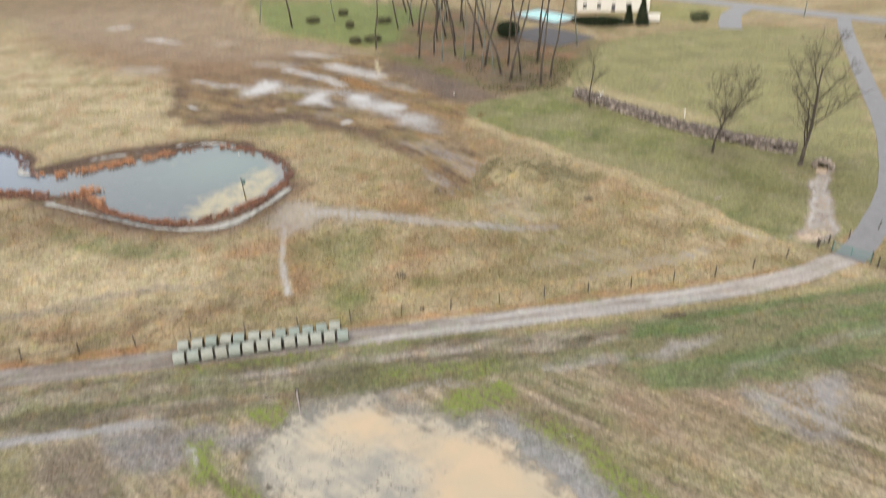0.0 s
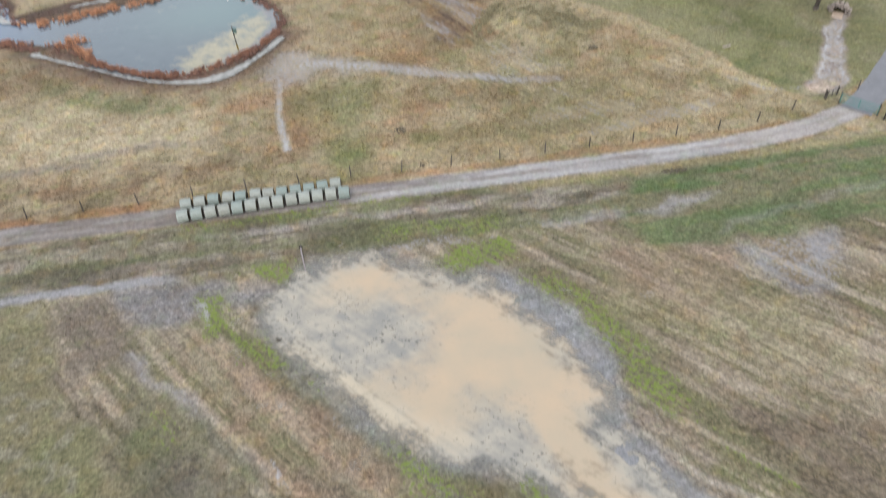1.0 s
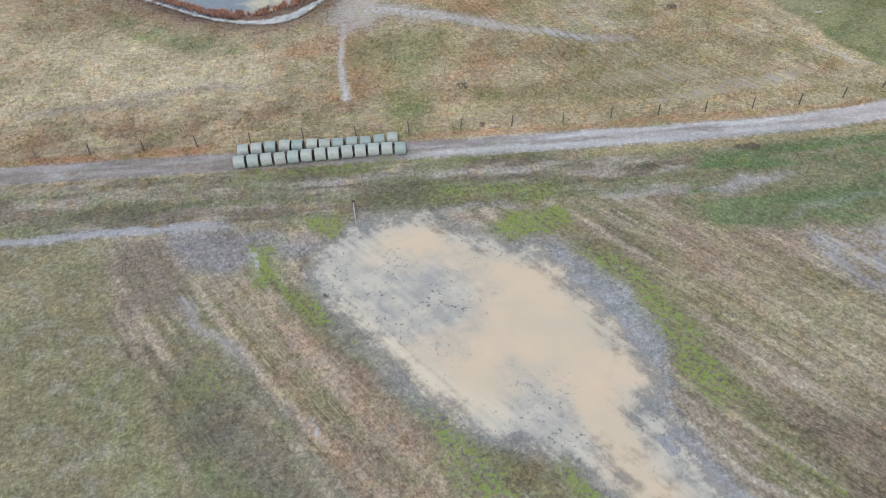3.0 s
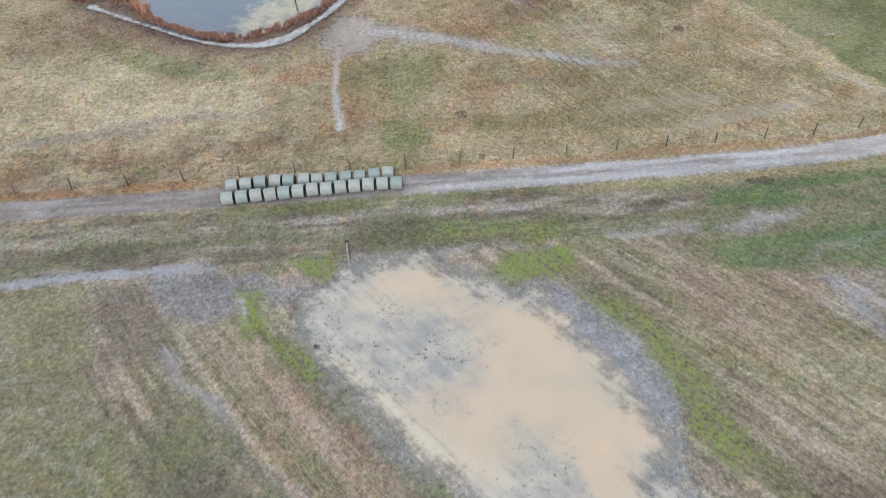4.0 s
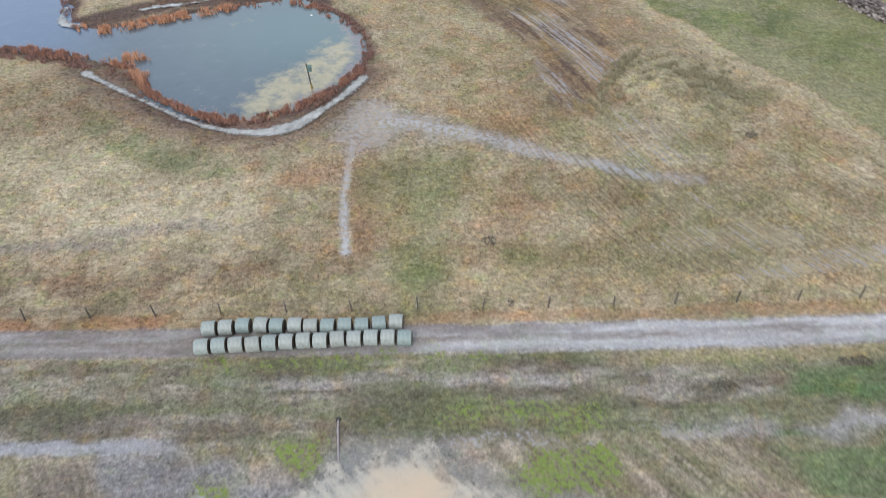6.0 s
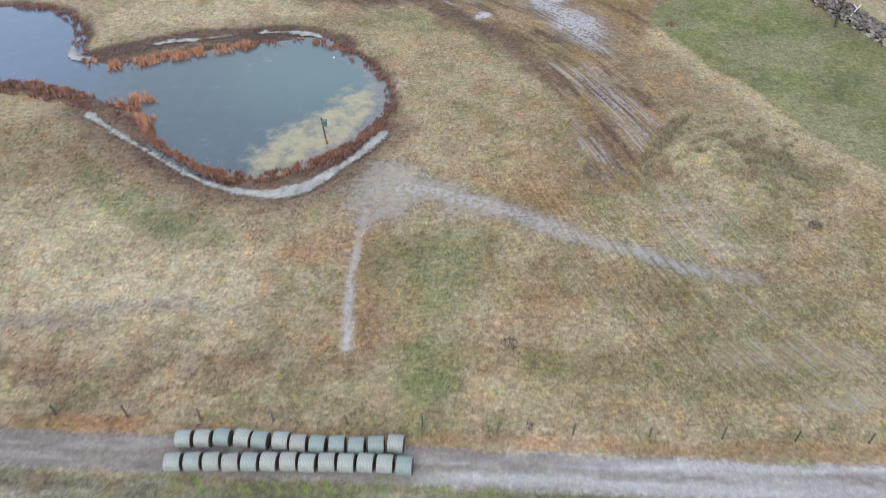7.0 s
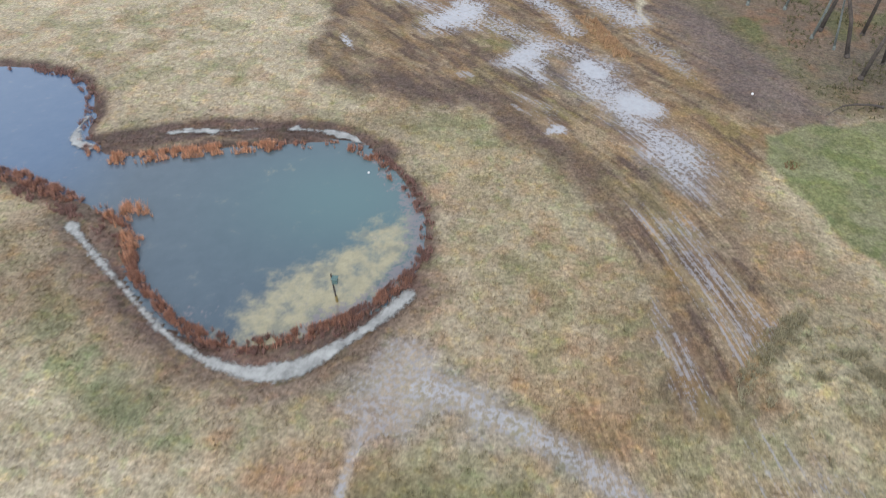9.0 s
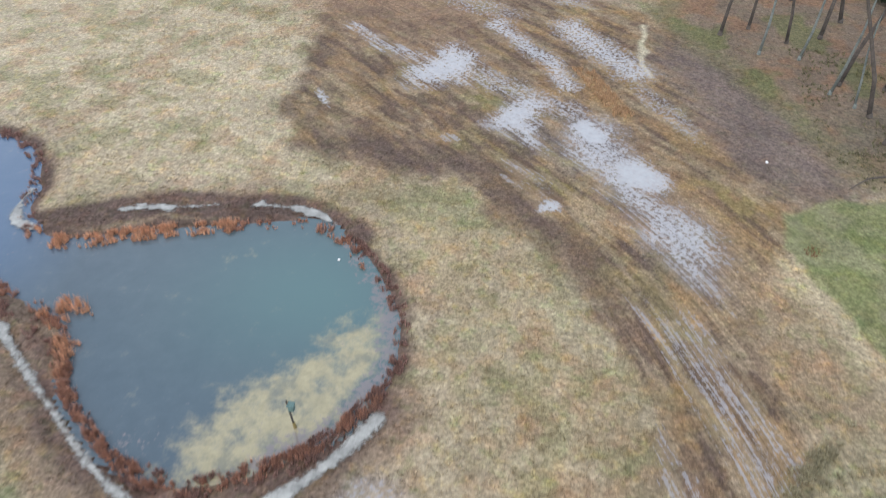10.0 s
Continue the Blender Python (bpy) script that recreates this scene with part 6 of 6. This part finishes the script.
def hedge(name, x, y, turn, lx, ly, lz, count, label, cat):
    rng_ = np.random.default_rng(int(x * 7 + y))
    u = rng_.uniform(-1, 1, (count, 3))
    big_ = np.abs(u).max(1, keepdims=True)
    u = u / big_ * rng_.uniform(0.75, 1.05, (count, 1))
    if name == "yard_shrub" or 2 < lz < lx:
        u = u / np.linalg.norm(u, axis=1, keepdims=True) * rng_.uniform(0.6, 1.0, (count, 1))
    if lz > 2 * lx:
        u[:, :2] *= np.clip(1.05 - 0.5 * (u[:, 2:3] + 1) * 0.95, 0.1, 1)
    ca, sa = math.cos(math.radians(turn)), math.sin(math.radians(turn))
    dx, dy = u[:, 0] * lx / 2, u[:, 1] * ly / 2
    ob = blades(name, x + dx * ca - dy * sa, y + dx * sa + dy * ca, (u[:, 2] + 1) * lz / 2, np.full(count, 0.35), np.full(count, 0.3), rng_, M_SHRUB if name == "yard_shrub" else M_EVERGREEN, 5, 0.9)
    return tagged(ob, label, cat)


hedge("hedge", 82.4, 181.6, -24, 15, 2.4, 2.6, 4500, "clipped dark evergreen hedge before the house", "hedge")
hedge("evergreen_shrub", 93.6, 179.6, 0, 3.0, 3.0, 6.5, 2000, "tall dark conical evergreen shrub", "shrub")
hedge("evergreen_shrub", 90.6, 181.4, 0, 2.2, 2.2, 5, 1400, "dark conical evergreen shrub", "shrub")
hedge("evergreen_shrub", 56.5, 176, 0, 6, 5, 4, 2400, "low spreading evergreen shrub at the pool", "shrub")
hedge("evergreen_shrub", 110, 180, 0, 4, 3, 2, 500, "rounded evergreen shrub beside the driveway", "shrub")
for x, y, wide in ((8.9, 207.8, 4.5), (17.8, 216, 3.2), (18.5, 198.9, 2.6), (18.6, 180.4, 3.4), (23, 181, 5.0), (28.1, 201.8, 5.0)):
    hedge("yard_shrub", x, y, 0, wide, 2.2, 1.7, 420, "low dark shrub in the yard", "shrub")
shed = base("utility_box", 97.6, 181.4, 0.0, -20)
part("cabinet", box(bmesh.new(), -1.6, -0.8, 0.5, 1.6, 0.8, 2.2, 0.05), M_WHITE, shed)
for u in (-1.2, 1.2):
    part("leg", box(bmesh.new(), u - 0.1, -0.6, 0, u + 0.1, 0.6, 0.52), M_DARK, shed)
tagged(shed, "white cabinet on dark legs at the lawn's edge", "cabinet")

# ---- reeds, brush and grass ----
nprng = np.random.default_rng(5)


def scatter(count, x0, x1, y0, y1):
    return nprng.uniform(x0, x1, count), nprng.uniform(y0, y1, count)


def reed_bed(name, count, area, keep, tall, material, label, wide=0.16, per=8):
    x, y = scatter(int(count * 0.8), *area)
    k = keep(x, y) & (nprng.uniform(0, 1, len(x)) < 0.12 + 1.1 * sstep(0.38, 0.6, fbm(x, y, 0.6, 201, 2)))
    x, y = x[k], y[k]
    z = np.maximum(height(x, y), WATER_Z)
    tl = tall * (0.35 + 0.9 * fbm(x, y, 1.0, 99))
    return tagged(blades(name, x, y, z, tl, np.full(len(x), wide), nprng, material, per, 0.35), label, "reeds", kind="stuff")


pd = lambda x, y: poly_dist(x, y, POND)  # noqa: E731
clump = lambda x, y, s: fbm(x, y, s, 123, 3)  # noqa: E731
reed_bed("reeds", 26000, (-27, 2, 86, 98), lambda x, y: (np.abs(pd(x, y) - 0.45) < 0.1 + 1.0 * clump(x, y, 1.8)) & (clump(x, y, 1.1) > 0.4) & (seg_dist(x, y, TRENCH)[0] > 0.9) & (y < 97), 0.85, M_REED,
         "band of rust-coloured dead reeds along the pond's near bank")
reed_bed("reeds", 16000, (-27, 2, 86, 98), lambda x, y: (np.abs(pd(x, y) - 0.6) < 0.3 + 1.3 * clump(x, y, 1.6)) & (clump(x + 9, y, 0.9) > 0.44) & (seg_dist(x, y, TRENCH)[0] > 0.8), 0.6, M_REED_DARK,
         "dark maroon dead stems among the near bank's reeds")
reed_bed("reeds", 15000, (-48, -24, 92, 110), lambda x, y: (np.abs(pd(x, y) - 0.5) < 1.5 * clump(x, y, 2.0) + 0.1) & (clump(x, y, 1.2) > 0.49) & (seg_dist(x, y, TRENCH)[0] > 0.8) & (y < 107), 0.9, M_REED,
         "tall rust-orange reed clumps at the pond's narrow")
reed_bed("reeds", 1400, (-29, -23.5, 94, 102.5), lambda x, y: (clump(x, y, 1.3) > 0.5) & (pd(x, y) < 1) & (pd(x, y) > -2.4), 1.3, M_REED_ORANGE, "tall orange reed clump standing in the water")
reed_bed("reeds", 9000, (-18, -3, 108, 120), lambda x, y: (pd(x, y) > -0.7) & (pd(x, y) < 0.6) & (clump(x, y, 1.2) > 0.47), 0.6, M_REED, "rust-brown reeds along the pond's far bank")
reed_bed("reeds", 15500, (-36, -17, 106, 120), lambda x, y: (pd(x, y) > -1.0) & (pd(x, y) < 0.7) & (clump(x, y, 1.3) > 0.42) & (seg_dist(x, y, BACKWATERS[0])[0] > 1.3), 0.9, M_REED_ORANGE, "rust-orange reeds along the pond's far bank")
reed_bed("reeds", 18000, (-6, 4, 92, 118), lambda x, y: (np.abs(pd(x, y) - 0.5) < 0.7) & (clump(x, y, 0.9) > 0.5), 0.55, M_REED_DARK, "dark maroon dead reeds on the pond's bank")
reed_bed("reeds", 20000, (-56, -36, 104, 129), lambda x, y: (np.abs(pd(x, y) - 0.3) < 0.8) & (clump(x, y, 1.0) > 0.5), 0.55, M_REED_DARK, "dark maroon dead reeds round the pond's inlet")
reed_bed("reeds", 14000, (-58, -28, 97, 107), lambda x, y: (np.abs(pd(x, y) - 1.2) < 1.6) & (clump(x, y, 1.5) > 0.49), 0.6, M_REED_DARK, "dark maroon brush behind the near bank")
reed_bed("reeds", 5000, (13, 21, 139.5, 150), lambda x, y: (np.abs(x - 17 + (y - 144.6) * 0.52) < 1.3) & (clump(x, y, 1.0) > 0.42), 0.5, M_RUSH, "low tan-orange rushes standing in the mud")

x, y = scatter(16000, 26, 47, 82, 104)
edge_d = seg_dist(x, y, [(28, 88.6), (31, 94.3), (33.8, 98.6)])[0]
core = np.exp(-(((x - 41) + 0.5 * (y - 91)) / 5.5) ** 2 - ((y - 91 + 0.5 * (x - 41)) / 3.0) ** 2)
k = (poly_dist(x, y, BERM) < 0.8) & ((edge_d < 1.4 * clump(x, y, 1.0) - 0.1) & (clump(x, y, 0.6) > 0.46) | (clump(x, y, 0.9) + 0.2 * core > 0.71))
brush = blades("brush", x[k], y[k], height(x[k], y[k]), 0.22 + 0.4 * clump(x[k], y[k], 2.2), np.full(k.sum(), 0.2), nprng, M_BRUSH, 6, 0.5)
tagged(brush, "rank dry brush and seed heads on a low mound", "brush", kind="stuff")


def weed_clump(px_, py_, rad, tall, count, label, flat=1.0, material=None):
    a, r = nprng.uniform(0, 2 * np.pi, count), rad * np.sqrt(nprng.uniform(0, 1, count))
    x, y = px_ + r * np.cos(a), py_ + r * np.sin(a) * flat
    ob = blades("weed_clump", x, y, height(x, y), np.full(count, tall), np.full(count, 0.08), nprng, material or M_DARK_WEED, 6, 0.5)
    return tagged(ob, label, "weeds", kind="stuff")


M_DARK_WEED = plain("dark_weed", (0.19, 0.175, 0.145), 0.9, 0.3, 1, random_by="island")
weed_clump(15, 67, 0.65, 0.28, 60, "dark tuft of dead weeds alone in the meadow")
weed_clump(41.6, 52.9, 1.4, 0.3, 90, "dark low weed clump on the verge", 0.35)
weed_clump(31.4, 51.1, 1.2, 0.25, 60, "dark low weed clump in the verge", 0.6)
weed_clump(16.3, 59.6, 0.3, 0.3, 14, "small dark weed tuft near the fence")
weed_clump(42.8, 81.4, 0.6, 0.3, 50, "small dark weed tuft in the meadow")
weed_clump(0.9, 37.9, 0.22, 0.25, 16, "small dark clod at the flood's edge")
weed_clump(36.6, 119.8, 0.8, 0.25, 40, "rust-brown leaf heap at the lawn's corner", 1.0, M_LEAF)


def meadow(name, count, area, tall, label, wide=0.16, per=5):
    x, y = scatter(count, *area)
    c, w, _ = cover(x, y)
    c = c[:, :3]
    k = nprng.uniform(0, 1, count) < w[:, 1] * (0.1 + 1.3 * sstep(0.4, 0.62, clump(x, y, 1.4)))
    x, y, c = x[k], y[k], c[k]
    ob = blades(name, x, y, height(x, y), tall * nprng.uniform(0.6, 1.3, len(x)), np.full(len(x), wide), nprng, M_BLADE, per, 0.8, np.clip(c * 1.12, 0, 0.7))
    return tagged(ob, label, "grass", kind="stuff")


meadow("meadow_grass", 42000, (-40, 62, 58.5, 98), 0.2, "rough dry straw-coloured meadow grass")
meadow("meadow_grass", 26000, (-50, 36, 98, 160), 0.2, "pale dry grass round the pond")
meadow("field_weeds", 26000, (-34, 56, 12, 55), 0.14, "short weeds and stubble in the near field")
